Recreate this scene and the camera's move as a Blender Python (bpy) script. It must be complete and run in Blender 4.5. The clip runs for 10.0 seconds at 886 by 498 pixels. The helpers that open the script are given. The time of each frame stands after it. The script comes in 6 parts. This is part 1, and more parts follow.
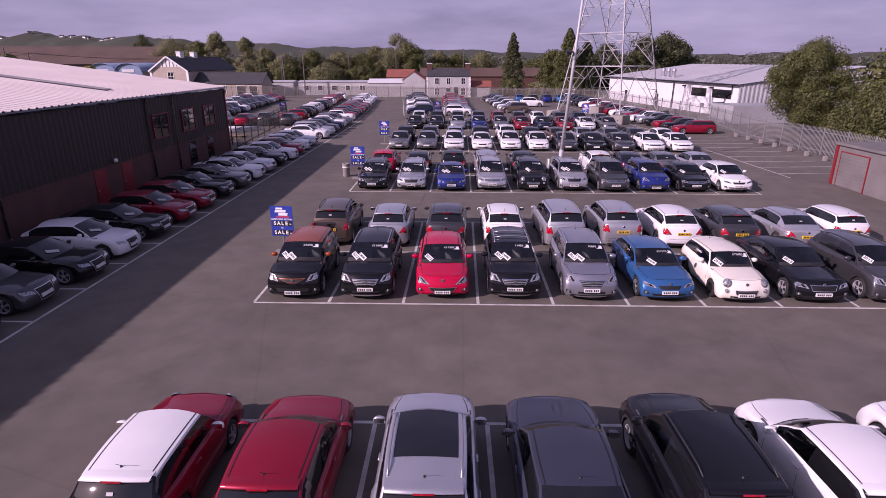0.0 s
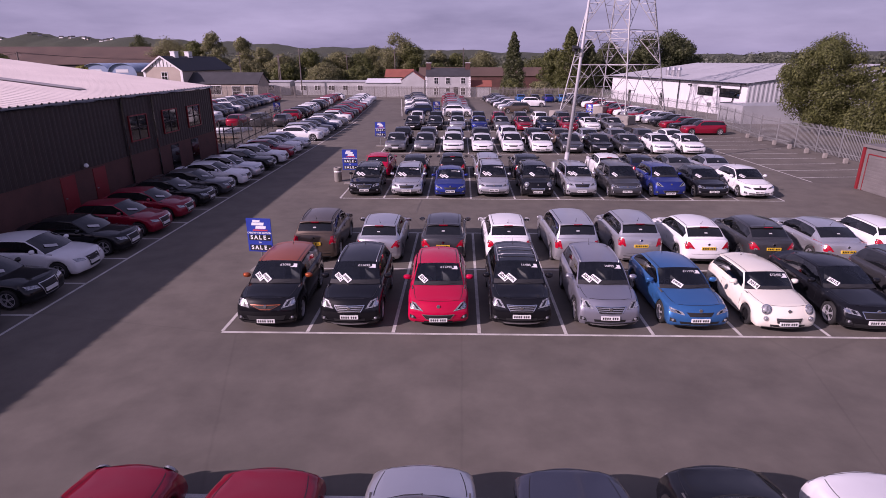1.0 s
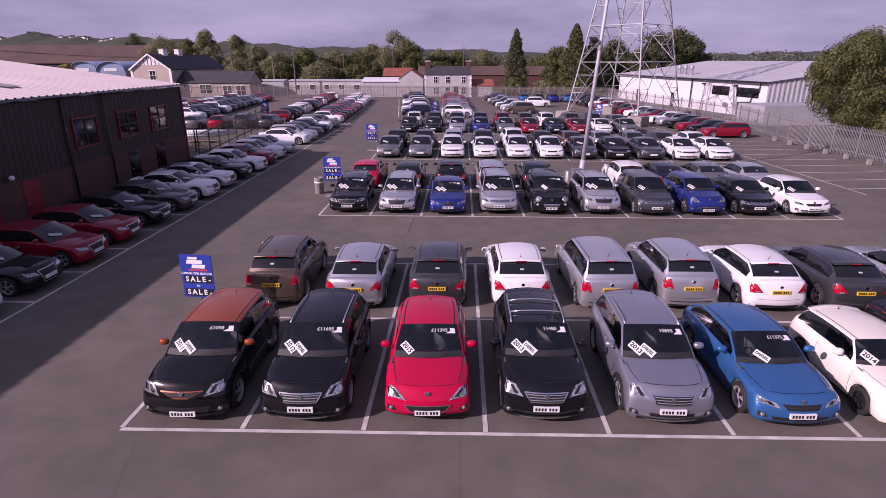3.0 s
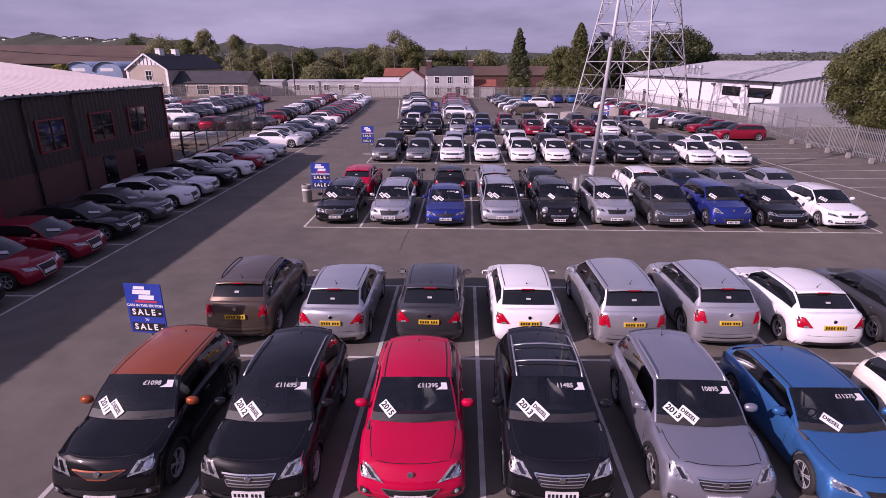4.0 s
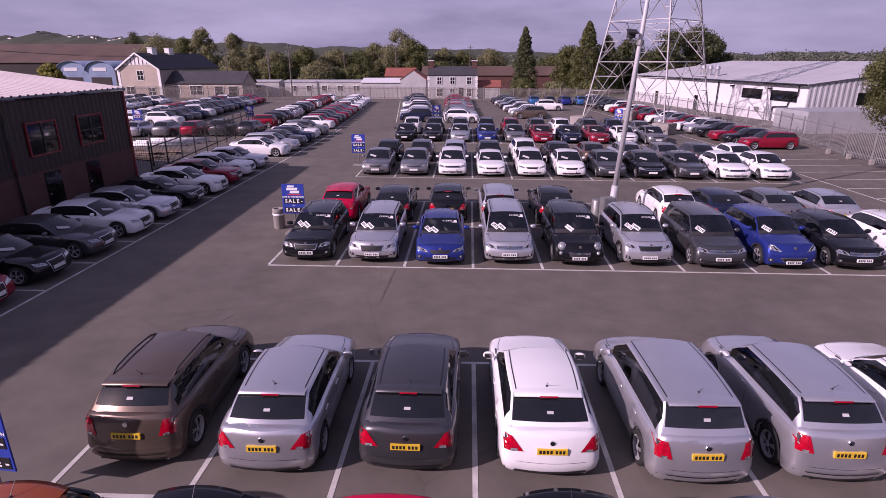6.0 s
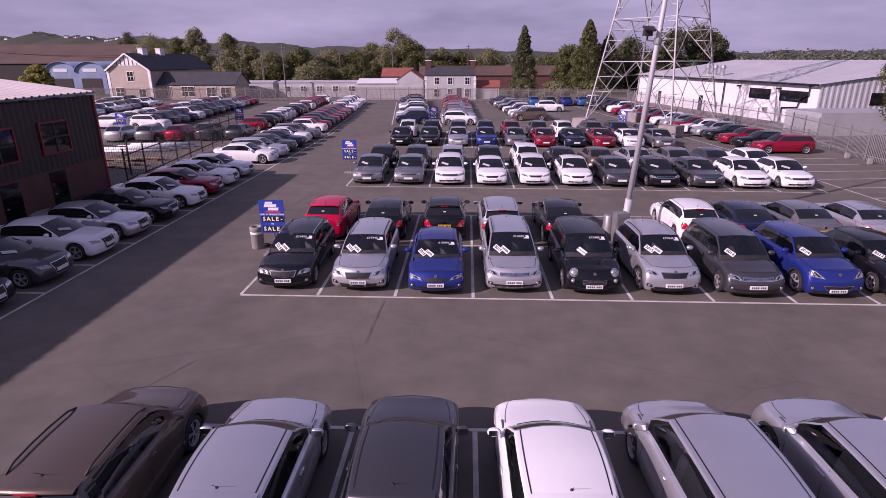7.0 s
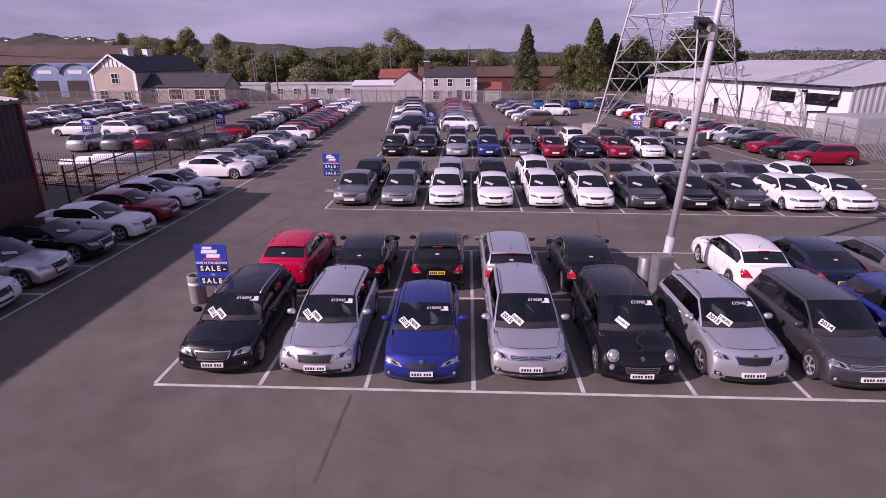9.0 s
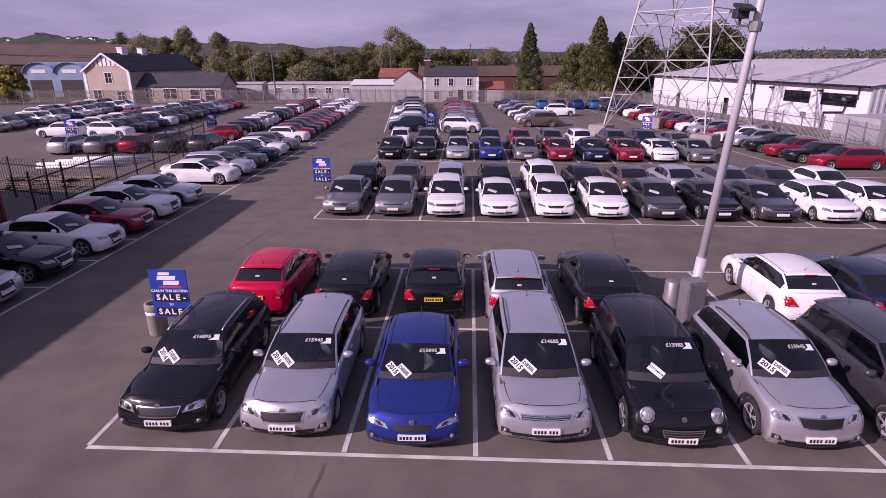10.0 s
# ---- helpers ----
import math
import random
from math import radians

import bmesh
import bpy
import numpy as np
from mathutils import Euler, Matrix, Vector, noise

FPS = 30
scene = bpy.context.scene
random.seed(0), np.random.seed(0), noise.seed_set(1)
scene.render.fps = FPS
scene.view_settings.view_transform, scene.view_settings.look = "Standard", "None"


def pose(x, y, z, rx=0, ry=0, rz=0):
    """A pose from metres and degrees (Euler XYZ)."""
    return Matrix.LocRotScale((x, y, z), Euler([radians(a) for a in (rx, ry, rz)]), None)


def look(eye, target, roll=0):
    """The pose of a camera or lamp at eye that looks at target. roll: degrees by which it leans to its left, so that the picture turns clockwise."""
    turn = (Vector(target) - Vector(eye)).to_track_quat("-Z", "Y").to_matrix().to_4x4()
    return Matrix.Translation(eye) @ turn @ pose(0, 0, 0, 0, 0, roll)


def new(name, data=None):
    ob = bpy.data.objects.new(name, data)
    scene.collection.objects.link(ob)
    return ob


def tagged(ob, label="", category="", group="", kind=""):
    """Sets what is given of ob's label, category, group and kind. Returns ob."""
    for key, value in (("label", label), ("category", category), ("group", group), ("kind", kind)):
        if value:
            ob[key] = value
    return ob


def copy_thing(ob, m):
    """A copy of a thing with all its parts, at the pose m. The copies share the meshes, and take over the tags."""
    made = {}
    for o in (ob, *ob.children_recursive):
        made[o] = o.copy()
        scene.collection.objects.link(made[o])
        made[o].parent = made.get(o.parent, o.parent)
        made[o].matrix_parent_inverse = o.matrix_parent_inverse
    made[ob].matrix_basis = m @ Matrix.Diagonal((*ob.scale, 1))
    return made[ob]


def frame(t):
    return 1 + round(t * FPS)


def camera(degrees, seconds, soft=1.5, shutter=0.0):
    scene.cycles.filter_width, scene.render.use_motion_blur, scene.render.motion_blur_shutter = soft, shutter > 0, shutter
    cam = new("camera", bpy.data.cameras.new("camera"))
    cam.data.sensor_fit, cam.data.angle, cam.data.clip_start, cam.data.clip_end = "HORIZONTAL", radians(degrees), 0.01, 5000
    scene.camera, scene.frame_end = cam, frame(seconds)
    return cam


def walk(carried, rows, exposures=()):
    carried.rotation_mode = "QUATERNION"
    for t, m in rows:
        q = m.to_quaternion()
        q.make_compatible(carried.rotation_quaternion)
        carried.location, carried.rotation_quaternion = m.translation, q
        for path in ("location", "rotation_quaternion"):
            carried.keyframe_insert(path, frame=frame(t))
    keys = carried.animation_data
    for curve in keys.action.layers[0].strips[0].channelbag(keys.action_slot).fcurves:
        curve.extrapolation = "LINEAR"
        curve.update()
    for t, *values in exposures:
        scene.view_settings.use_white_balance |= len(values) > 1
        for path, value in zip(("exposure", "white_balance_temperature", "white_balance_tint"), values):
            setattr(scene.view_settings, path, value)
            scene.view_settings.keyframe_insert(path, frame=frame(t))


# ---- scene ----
cam = camera(76.6, 10.0, 0.55)
PATH = [
    (0, (-0.883, 6.894, 7.699), (-0.919, 8.789, 7.06), -0.0),
    (0.5, (-0.838, 8.122, 7.592), (-0.876, 10.016, 6.953), -0.0),
    (1, (-0.8, 9.402, 7.499), (-0.837, 11.297, 6.861), -0.1),
    (1.5, (-0.763, 10.662, 7.385), (-0.801, 12.558, 6.748), -0.1),
    (2, (-0.773, 11.934, 7.267), (-0.81, 13.829, 6.631), -0.1),
    (2.5, (-0.736, 13.179, 7.22), (-0.775, 15.075, 6.584), -0.1),
    (2.7, (-0.73, 13.654, 7.214), (-0.768, 15.548, 6.575), -0.1),
    (4, (-0.514, 16.915, 7.02), (-0.562, 18.811, 6.383), -0.1),
    (4.5, (-0.443, 18.096, 7.013), (-0.493, 19.991, 6.375), -0.1),
    (5, (-0.388, 19.292, 7.042), (-0.44, 21.187, 6.403), -0.1),
    (5.5, (-0.333, 20.495, 7.084), (-0.386, 22.389, 6.444), -0.2),
    (5.7, (-0.282, 20.953, 7.101), (-0.344, 22.847, 6.462), -0.0),
    (7, (-0.267, 24.274, 7.183), (-0.324, 26.168, 6.542), -0.2),
    (7.5, (-0.217, 25.558, 7.191), (-0.273, 27.452, 6.551), -0.2),
    (8, (-0.178, 26.857, 7.21), (-0.236, 28.751, 6.569), -0.2),
    (8.5, (-0.155, 28.18, 7.237), (-0.214, 30.074, 6.596), -0.2),
    (9, (-0.135, 29.49, 7.197), (-0.196, 31.384, 6.558), -0.3),
    (9.5, (-0.152, 30.733, 7.136), (-0.214, 32.627, 6.496), -0.3),
    (10, (-0.099, 31.941, 7.058), (-0.165, 33.835, 6.418), -0.3),
]
walk(cam, [(t, look(eye, target, roll)) for t, eye, target, roll in PATH], [(0, -0.03, 6300, 54), (10, -0.03, 6300, 54)])

# ---- world, sun, exposure ----
SUN_FROM = Vector((-0.84 * math.cos(radians(27.7)), -0.54 * math.cos(radians(27.7)), math.sin(radians(27.7)))).normalized()
world = bpy.data.worlds.new("overcast_daylight")
scene.world = world
world.use_nodes = True
wn, wl = world.node_tree.nodes, world.node_tree.links
sky = wn.new("ShaderNodeTexSky")
sky.sky_type = "NISHITA"
sky.sun_disc = False
sky.sun_elevation = radians(27.7)
sky.sun_rotation = math.atan2(SUN_FROM.x, SUN_FROM.y)
sky.air_density, sky.dust_density = 1.0, 2.0
coords = wn.new("ShaderNodeTexCoord")
stretch = wn.new("ShaderNodeMapping")
stretch.inputs["Scale"].default_value = (1.5, 1.5, 7.0)
wl.new(coords.outputs["Generated"], stretch.inputs["Vector"])
cloud = wn.new("ShaderNodeTexNoise")
cloud.inputs["Scale"].default_value = 1.6
cloud.inputs["Detail"].default_value = 7
cloud.inputs["Roughness"].default_value = 0.55
wl.new(stretch.outputs["Vector"], cloud.inputs["Vector"])
cover = wn.new("ShaderNodeValToRGB")
cover.color_ramp.elements[0].position, cover.color_ramp.elements[0].color = 0.34, (2.9, 3.12, 4.35, 1)
cover.color_ramp.elements[1].position, cover.color_ramp.elements[1].color = 0.66, (5.5, 5.8, 7.2, 1)
wl.new(cloud.outputs["Fac"], cover.inputs["Fac"])
blend = wn.new("ShaderNodeMix")
blend.data_type = "RGBA"
# the cloud lies thick towards the horizon and breaks up overhead
lift, thin = wn.new("ShaderNodeSeparateXYZ"), wn.new("ShaderNodeMapRange")
wl.new(coords.outputs["Generated"], lift.inputs["Vector"])
wl.new(lift.outputs["Z"], thin.inputs["Value"])
thin.inputs["From Min"].default_value, thin.inputs["From Max"].default_value = 0.05, 0.6
thin.inputs["To Min"].default_value, thin.inputs["To Max"].default_value = 0.85, 0.3
wl.new(thin.outputs["Result"], blend.inputs["Factor"])
wl.new(sky.outputs["Color"], blend.inputs["A"])
wl.new(cover.outputs["Color"], blend.inputs["B"])
wl.new(blend.outputs["Result"], wn["Background"].inputs["Color"])
wn["Background"].inputs["Strength"].default_value = 0.085
sun_data = bpy.data.lights.new("sun", "SUN")
sun_data.energy, sun_data.angle, sun_data.color = 5.0, radians(0.6), (1.0, 0.93, 0.84)
sun = new("sun", sun_data)
sun.matrix_world = look(SUN_FROM * 100, (0, 0, 0))


# ---- materials ----
def material(name, color, rough=0.6, metal=0.0, vary=0.15, scale=4.0, fine=60.0, bump=0.0, coat=0.0, random_tone=0.0, dark=None, space="Object"):
    """A painted or natural surface with variation at two scales and a fine relief."""
    m = bpy.data.materials.new(name)
    m.use_nodes = True
    n, l = m.node_tree.nodes, m.node_tree.links
    p = n["Principled BSDF"]
    p.inputs["Metallic"].default_value = metal
    p.inputs["Coat Weight"].default_value = coat
    p.inputs["Coat Roughness"].default_value = 0.04
    tc = n.new("ShaderNodeTexCoord")
    a, b = n.new("ShaderNodeTexNoise"), n.new("ShaderNodeTexNoise")
    for t, sc, de in ((a, scale, 5), (b, fine, 3)):
        t.inputs["Scale"].default_value, t.inputs["Detail"].default_value = sc, de
        l.new(tc.outputs[space], t.inputs["Vector"])
    mixn = n.new("ShaderNodeMath")
    mixn.operation = "MULTIPLY_ADD"
    l.new(a.outputs["Fac"], mixn.inputs[0])
    mixn.inputs[1].default_value = 0.7
    half = n.new("ShaderNodeMath")
    half.operation = "MULTIPLY"
    half.inputs[1].default_value = 0.3
    l.new(b.outputs["Fac"], half.inputs[0])
    l.new(half.outputs[0], mixn.inputs[2])
    ramp = n.new("ShaderNodeValToRGB")
    lo = dark if dark else tuple(c * (1 - vary) for c in color)
    hi = tuple(min(1, c * (1 + vary)) for c in color)
    ramp.color_ramp.elements[0].position, ramp.color_ramp.elements[0].color = 0.32, (*lo, 1)
    ramp.color_ramp.elements[1].position, ramp.color_ramp.elements[1].color = 0.68, (*hi, 1)
    l.new(mixn.outputs[0], ramp.inputs["Fac"])
    out = ramp.outputs["Color"]
    if random_tone:
        info, hsv, rng = n.new("ShaderNodeObjectInfo"), n.new("ShaderNodeHueSaturation"), n.new("ShaderNodeMapRange")
        rng.inputs["To Min"].default_value, rng.inputs["To Max"].default_value = 1 - random_tone, 1 + random_tone
        l.new(info.outputs["Random"], rng.inputs["Value"])
        l.new(rng.outputs["Result"], hsv.inputs["Value"])
        l.new(out, hsv.inputs["Color"])
        out = hsv.outputs["Color"]
    l.new(out, p.inputs["Base Color"])
    rr = n.new("ShaderNodeMapRange")
    rr.inputs["To Min"].default_value, rr.inputs["To Max"].default_value = max(0.02, rough * 0.8), min(1, rough * 1.2)
    l.new(mixn.outputs[0], rr.inputs["Value"])
    l.new(rr.outputs["Result"], p.inputs["Roughness"])
    if bump:
        bp = n.new("ShaderNodeBump")
        bp.inputs["Strength"].default_value, bp.inputs["Distance"].default_value = bump, 0.01
        l.new(b.outputs["Fac"], bp.inputs["Height"])
        l.new(bp.outputs["Normal"], p.inputs["Normal"])
    return m


def paint(name, color, metal=0.0, rough=0.35):
    m = material(name, color, rough, metal, 0.05, 1.2, 900.0, 0.0, 0.8)
    m.node_tree.nodes["Principled BSDF"].inputs["Specular IOR Level"].default_value = 0.06
    return m


def clear_glass(name, tint):
    m = bpy.data.materials.new(name)
    m.use_nodes = True
    n, l = m.node_tree.nodes, m.node_tree.links
    n.remove(n["Principled BSDF"])
    tr, gl, mx, fr = n.new("ShaderNodeBsdfTransparent"), n.new("ShaderNodeBsdfGlossy"), n.new("ShaderNodeMixShader"), n.new("ShaderNodeFresnel")
    tr.inputs["Color"].default_value = (*tint, 1)
    gl.inputs["Roughness"].default_value = 0.02
    fr.inputs["IOR"].default_value = 2.0
    l.new(fr.outputs[0], mx.inputs[0])
    l.new(tr.outputs[0], mx.inputs[1])
    l.new(gl.outputs[0], mx.inputs[2])
    l.new(mx.outputs[0], n["Material Output"].inputs["Surface"])
    return m


def ground_material(name, base, patch, crack):
    """Worn asphalt: broad patches, tyre-polished tone, fine aggregate and a few cracks."""
    m = bpy.data.materials.new(name)
    m.use_nodes = True
    n, l = m.node_tree.nodes, m.node_tree.links
    p = n["Principled BSDF"]
    tc = n.new("ShaderNodeTexCoord")

    def noise_at(scale, detail, rough=0.6):
        t = n.new("ShaderNodeTexNoise")
        t.inputs["Scale"].default_value, t.inputs["Detail"].default_value, t.inputs["Roughness"].default_value = scale, detail, rough
        l.new(tc.outputs["Object"], t.inputs["Vector"])
        return t

    broad, mid, grit = noise_at(0.09, 6), noise_at(0.9, 6), noise_at(70, 2)
    ramp = n.new("ShaderNodeValToRGB")
    ramp.color_ramp.elements[0].position, ramp.color_ramp.elements[0].color = 0.35, (*patch, 1)
    ramp.color_ramp.elements[1].position, ramp.color_ramp.elements[1].color = 0.62, (*base, 1)
    l.new(broad.outputs["Fac"], ramp.inputs["Fac"])
    m1 = n.new("ShaderNodeMix")
    m1.data_type, m1.blend_type = "RGBA", "MULTIPLY"
    m1.inputs["Factor"].default_value = 1.0
    r2 = n.new("ShaderNodeValToRGB")
    r2.color_ramp.elements[0].position, r2.color_ramp.elements[0].color = 0.3, (0.80, 0.80, 0.80, 1)
    r2.color_ramp.elements[1].position, r2.color_ramp.elements[1].color = 0.7, (1.12, 1.12, 1.12, 1)
    l.new(mid.outputs["Fac"], r2.inputs["Fac"])
    l.new(ramp.outputs["Color"], m1.inputs["A"])
    l.new(r2.outputs["Color"], m1.inputs["B"])
    vor = n.new("ShaderNodeTexVoronoi")
    vor.feature = "DISTANCE_TO_EDGE"
    vor.inputs["Scale"].default_value = 0.11
    warp = n.new("ShaderNodeMix")
    warp.data_type = "VECTOR"
    warp.inputs["Factor"].default_value = 0.06
    l.new(tc.outputs["Object"], warp.inputs["A"])
    l.new(mid.outputs["Color"], warp.inputs["B"])
    l.new(warp.outputs["Result"], vor.inputs["Vector"])
    r3 = n.new("ShaderNodeValToRGB")
    r3.color_ramp.elements[0].position, r3.color_ramp.elements[0].color = 0.0, (crack, crack, crack, 1)
    r3.color_ramp.elements[1].position, r3.color_ramp.elements[1].color = 0.004, (1, 1, 1, 1)
    l.new(vor.outputs["Distance"], r3.inputs["Fac"])
    m2 = n.new("ShaderNodeMix")
    m2.data_type, m2.blend_type = "RGBA", "MULTIPLY"
    m2.inputs["Factor"].default_value = 0.35
    l.new(m1.outputs["Result"], m2.inputs["A"])
    l.new(r3.outputs["Color"], m2.inputs["B"])
    l.new(m2.outputs["Result"], p.inputs["Base Color"])
    p.inputs["Roughness"].default_value = 0.82
    p.inputs["Specular IOR Level"].default_value = 0.35
    bp = n.new("ShaderNodeBump")
    bp.inputs["Strength"].default_value, bp.inputs["Distance"].default_value = 0.35, 0.006
    l.new(grit.outputs["Fac"], bp.inputs["Height"])
    l.new(bp.outputs["Normal"], p.inputs["Normal"])
    return m


M = {
    "asphalt": ground_material("asphalt", (0.155, 0.138, 0.117), (0.116, 0.103, 0.090), 0.7),
    "field": material("rough_grass", (0.06, 0.085, 0.03), 0.9, 0, 0.4, 0.05, 2.0, 0.4),
    "line": material("worn_white_line_paint", (0.62, 0.60, 0.56), 0.75, 0, 0.12, 2.0, 30, 0.2, dark=(0.36, 0.35, 0.33)),
    "glass": clear_glass("window_glass", (0.5, 0.54, 0.54)),
    "screen_glass": clear_glass("windscreen_glass", (0.86, 0.89, 0.88)),
    "dark_glass": material("dark_tinted_glass", (0.008, 0.009, 0.010), 0.05, 0, 0.1, 1, 10, 0, 0.0),
    "rubber": material("tyre_rubber", (0.018, 0.018, 0.018), 0.8, 0, 0.2, 6, 80, 0.2),
    "alloy": material("alloy_wheel", (0.52, 0.52, 0.54), 0.35, 0.4, 0.15, 5, 60),
    "black_alloy": material("black_alloy_wheel", (0.02, 0.02, 0.022), 0.35, 0.4, 0.15, 5, 60),
    "plastic": material("black_plastic", (0.022, 0.022, 0.024), 0.55, 0, 0.2, 6, 120, 0.1),
    "gloss_black": material("gloss_black_trim", (0.008, 0.008, 0.009), 0.12, 0, 0.1, 2, 50, 0, 1.0),
    "chrome": material("chrome", (0.75, 0.75, 0.76), 0.12, 1.0, 0.05, 3, 40),
    "satin": material("satin_silver_trim", (0.55, 0.55, 0.57), 0.32, 0.8, 0.08, 3, 40),
    "cabin": material("cabin_trim", (0.085, 0.085, 0.088), 0.7, 0, 0.2, 5, 80),
    "seat": material("seat_cloth", (0.15, 0.15, 0.155), 0.9, 0, 0.2, 5, 120, 0.2),
    "seat_light": material("pale_seat_cloth", (0.32, 0.30, 0.28), 0.9, 0, 0.2, 5, 120, 0.2),
    "lens": material("headlamp_lens", (0.55, 0.56, 0.58), 0.12, 0.5, 0.2, 16, 60, 0, 1.0, dark=(0.03, 0.03, 0.033)),
    "red_lens": material("red_tail_lens", (0.42, 0.006, 0.02), 0.12, 0, 0.35, 12, 60, 0, 1.0),
    "plate_white": material("white_plate", (0.75, 0.75, 0.73), 0.4, 0, 0.05, 5, 60),
    "plate_yellow": material("yellow_plate", (0.72, 0.46, 0.03), 0.4, 0, 0.05, 5, 60),
    "price_card": material("grey_price_print", (0.46, 0.46, 0.47), 0.6, 0, 0.05, 5, 60),
    "mesh_black": material("black_mesh_plastic", (0.010, 0.010, 0.011), 0.6, 0, 0.5, 60, 160, 0.4),
    "copper": material("copper_orange_trim", (0.30, 0.075, 0.03), 0.35, 0.3, 0.1, 3, 40),
    "ink": material("black_ink", (0.012, 0.012, 0.014), 0.5, 0, 0.1, 5, 60),
    "card": material("white_card", (0.80, 0.80, 0.80), 0.6, 0, 0.03, 5, 60),
    "sign_blue": material("blue_sign_board", (0.022, 0.05, 0.33), 0.45, 0, 0.12, 3, 40),
    "sign_white": material("white_sign_print", (0.78, 0.78, 0.80), 0.5, 0, 0.05, 5, 60),
    "sign_red": material("red_sign_print", (0.55, 0.05, 0.08), 0.5, 0, 0.05, 5, 60),
    "steel": material("galvanised_steel", (0.25, 0.255, 0.255), 0.5, 0.5, 0.22, 1.5, 30, 0.1, random_tone=0.12),
    "old_steel": material("dull_fence_steel", (0.17, 0.155, 0.145), 0.7, 0.2, 0.25, 1.5, 30, 0.1),
    "tar": material("tar_seam", (0.10, 0.088, 0.076), 0.6, 0, 0.2, 2, 30),
    "pylon_steel": material("weathered_tower_steel", (0.36, 0.36, 0.36), 0.6, 0.3, 0.25, 0.8, 20, 0.1),
    "fence_dark": material("black_fence_paint", (0.02, 0.02, 0.02), 0.6, 0, 0.2, 3, 30),
    "clad_dark": material("dark_brown_cladding", (0.028, 0.019, 0.018), 0.55, 0.0, 0.2, 0.5, 12, 0.1),
    "brick_dark": material("dark_red_brickwork", (0.095, 0.042, 0.036), 0.85, 0, 0.3, 1.0, 22, 0.3),
    "red_trim": material("red_painted_trim", (0.22, 0.018, 0.022), 0.5, 0, 0.12, 2, 30),
    "roof_white": material("pale_metal_roof_sheet", (0.58, 0.52, 0.50), 0.5, 0.0, 0.08, 0.35, 9, 0.1),
    "roof_light": material("translucent_roof_sheet", (0.36, 0.33, 0.33), 0.5, 0, 0.15, 0.6, 9),
    "clad_white": material("off_white_cladding", (0.68, 0.68, 0.70), 0.55, 0, 0.06, 0.3, 14, 0.1),
    "clad_grey": material("grey_ribbed_cladding", (0.36, 0.37, 0.39), 0.5, 0.1, 0.12, 0.5, 14, 0.1),
    "roof_grey": material("grey_roof_sheet", (0.46, 0.46, 0.48), 0.55, 0.1, 0.1, 0.3, 9, 0.1),
    "slate": material("dark_slate", (0.045, 0.045, 0.05), 0.7, 0, 0.25, 0.7, 8, 0.3),
    "render_cream": material("cream_render", (0.42, 0.36, 0.30), 0.85, 0, 0.12, 0.5, 12, 0.2),
    "render_grey": material("pale_grey_render", (0.42, 0.42, 0.42), 0.85, 0, 0.15, 0.5, 12, 0.2),
    "white_paint": material("white_joinery", (0.75, 0.75, 0.74), 0.5, 0, 0.06, 2, 30),
    "brown_roof": material("brown_sheet_roof", (0.105, 0.066, 0.052), 0.8, 0, 0.25, 0.15, 5, 0.2),
    "tile_red": material("red_roof_tile", (0.27, 0.085, 0.06), 0.8, 0, 0.2, 0.6, 10, 0.2),
    "blue_sheet": material("blue_sheet_roof", (0.20, 0.27, 0.40), 0.6, 0, 0.2, 0.4, 8),
    "render_dull": material("dull_grey_render", (0.155, 0.145, 0.14), 0.85, 0, 0.2, 0.8, 14, 0.2),
    "concrete": material("weathered_concrete", (0.27, 0.25, 0.23), 0.9, 0, 0.25, 1.2, 25, 0.3),
    "timber": material("weathered_timber", (0.22, 0.17, 0.13), 0.85, 0, 0.35, 2, 30, 0.2, random_tone=0.3),
    "bark": material("bark", (0.085, 0.07, 0.055), 0.9, 0, 0.35, 2, 20, 0.4),
    "pole": material("wooden_pole", (0.13, 0.11, 0.10), 0.9, 0, 0.25, 1, 20, 0.2),
}


M["dark_glass"].node_tree.nodes["Principled BSDF"].inputs["Specular IOR Level"].default_value = 0.9


def leaf_material(name, color):
    m = material(name, color, 0.6, 0, 0.45, 0.7, 6.0)
    n, l = m.node_tree.nodes, m.node_tree.links
    p = n["Principled BSDF"]
    geo, hsv, rng = n.new("ShaderNodeNewGeometry"), n.new("ShaderNodeHueSaturation"), n.new("ShaderNodeMapRange")
    rng.inputs["To Min"].default_value, rng.inputs["To Max"].default_value = 0.55, 1.5
    src = p.inputs["Base Color"].links[0].from_socket
    l.new(geo.outputs["Random Per Island"], rng.inputs["Value"])
    l.new(rng.outputs["Result"], hsv.inputs["Value"])
    l.new(src, hsv.inputs["Color"])
    l.new(hsv.outputs["Color"], p.inputs["Base Color"])
    glow, mix = n.new("ShaderNodeBsdfTranslucent"), n.new("ShaderNodeMixShader")
    l.new(hsv.outputs["Color"], glow.inputs["Color"])
    mix.inputs[0].default_value = 0.5
    l.new(p.outputs[0], mix.inputs[1])
    l.new(glow.outputs[0], mix.inputs[2])
    l.new(mix.outputs[0], n["Material Output"].inputs["Surface"])
    return m


M["leaf"] = leaf_material("green_leaves", (0.125, 0.138, 0.045))
M["leaf_olive"] = leaf_material("olive_leaves", (0.21, 0.21, 0.10))
M["leaf_dark"] = leaf_material("dark_conifer_leaves", (0.10, 0.115, 0.05))
M["leaf_yellow"] = leaf_material("yellow_green_leaves", (0.26, 0.25, 0.05))
# paler and greyer than the near leaves: distance haze mixed into the colour
M["far_wood"] = leaf_material("hazed_woodland_leaves", (0.15, 0.165, 0.12))

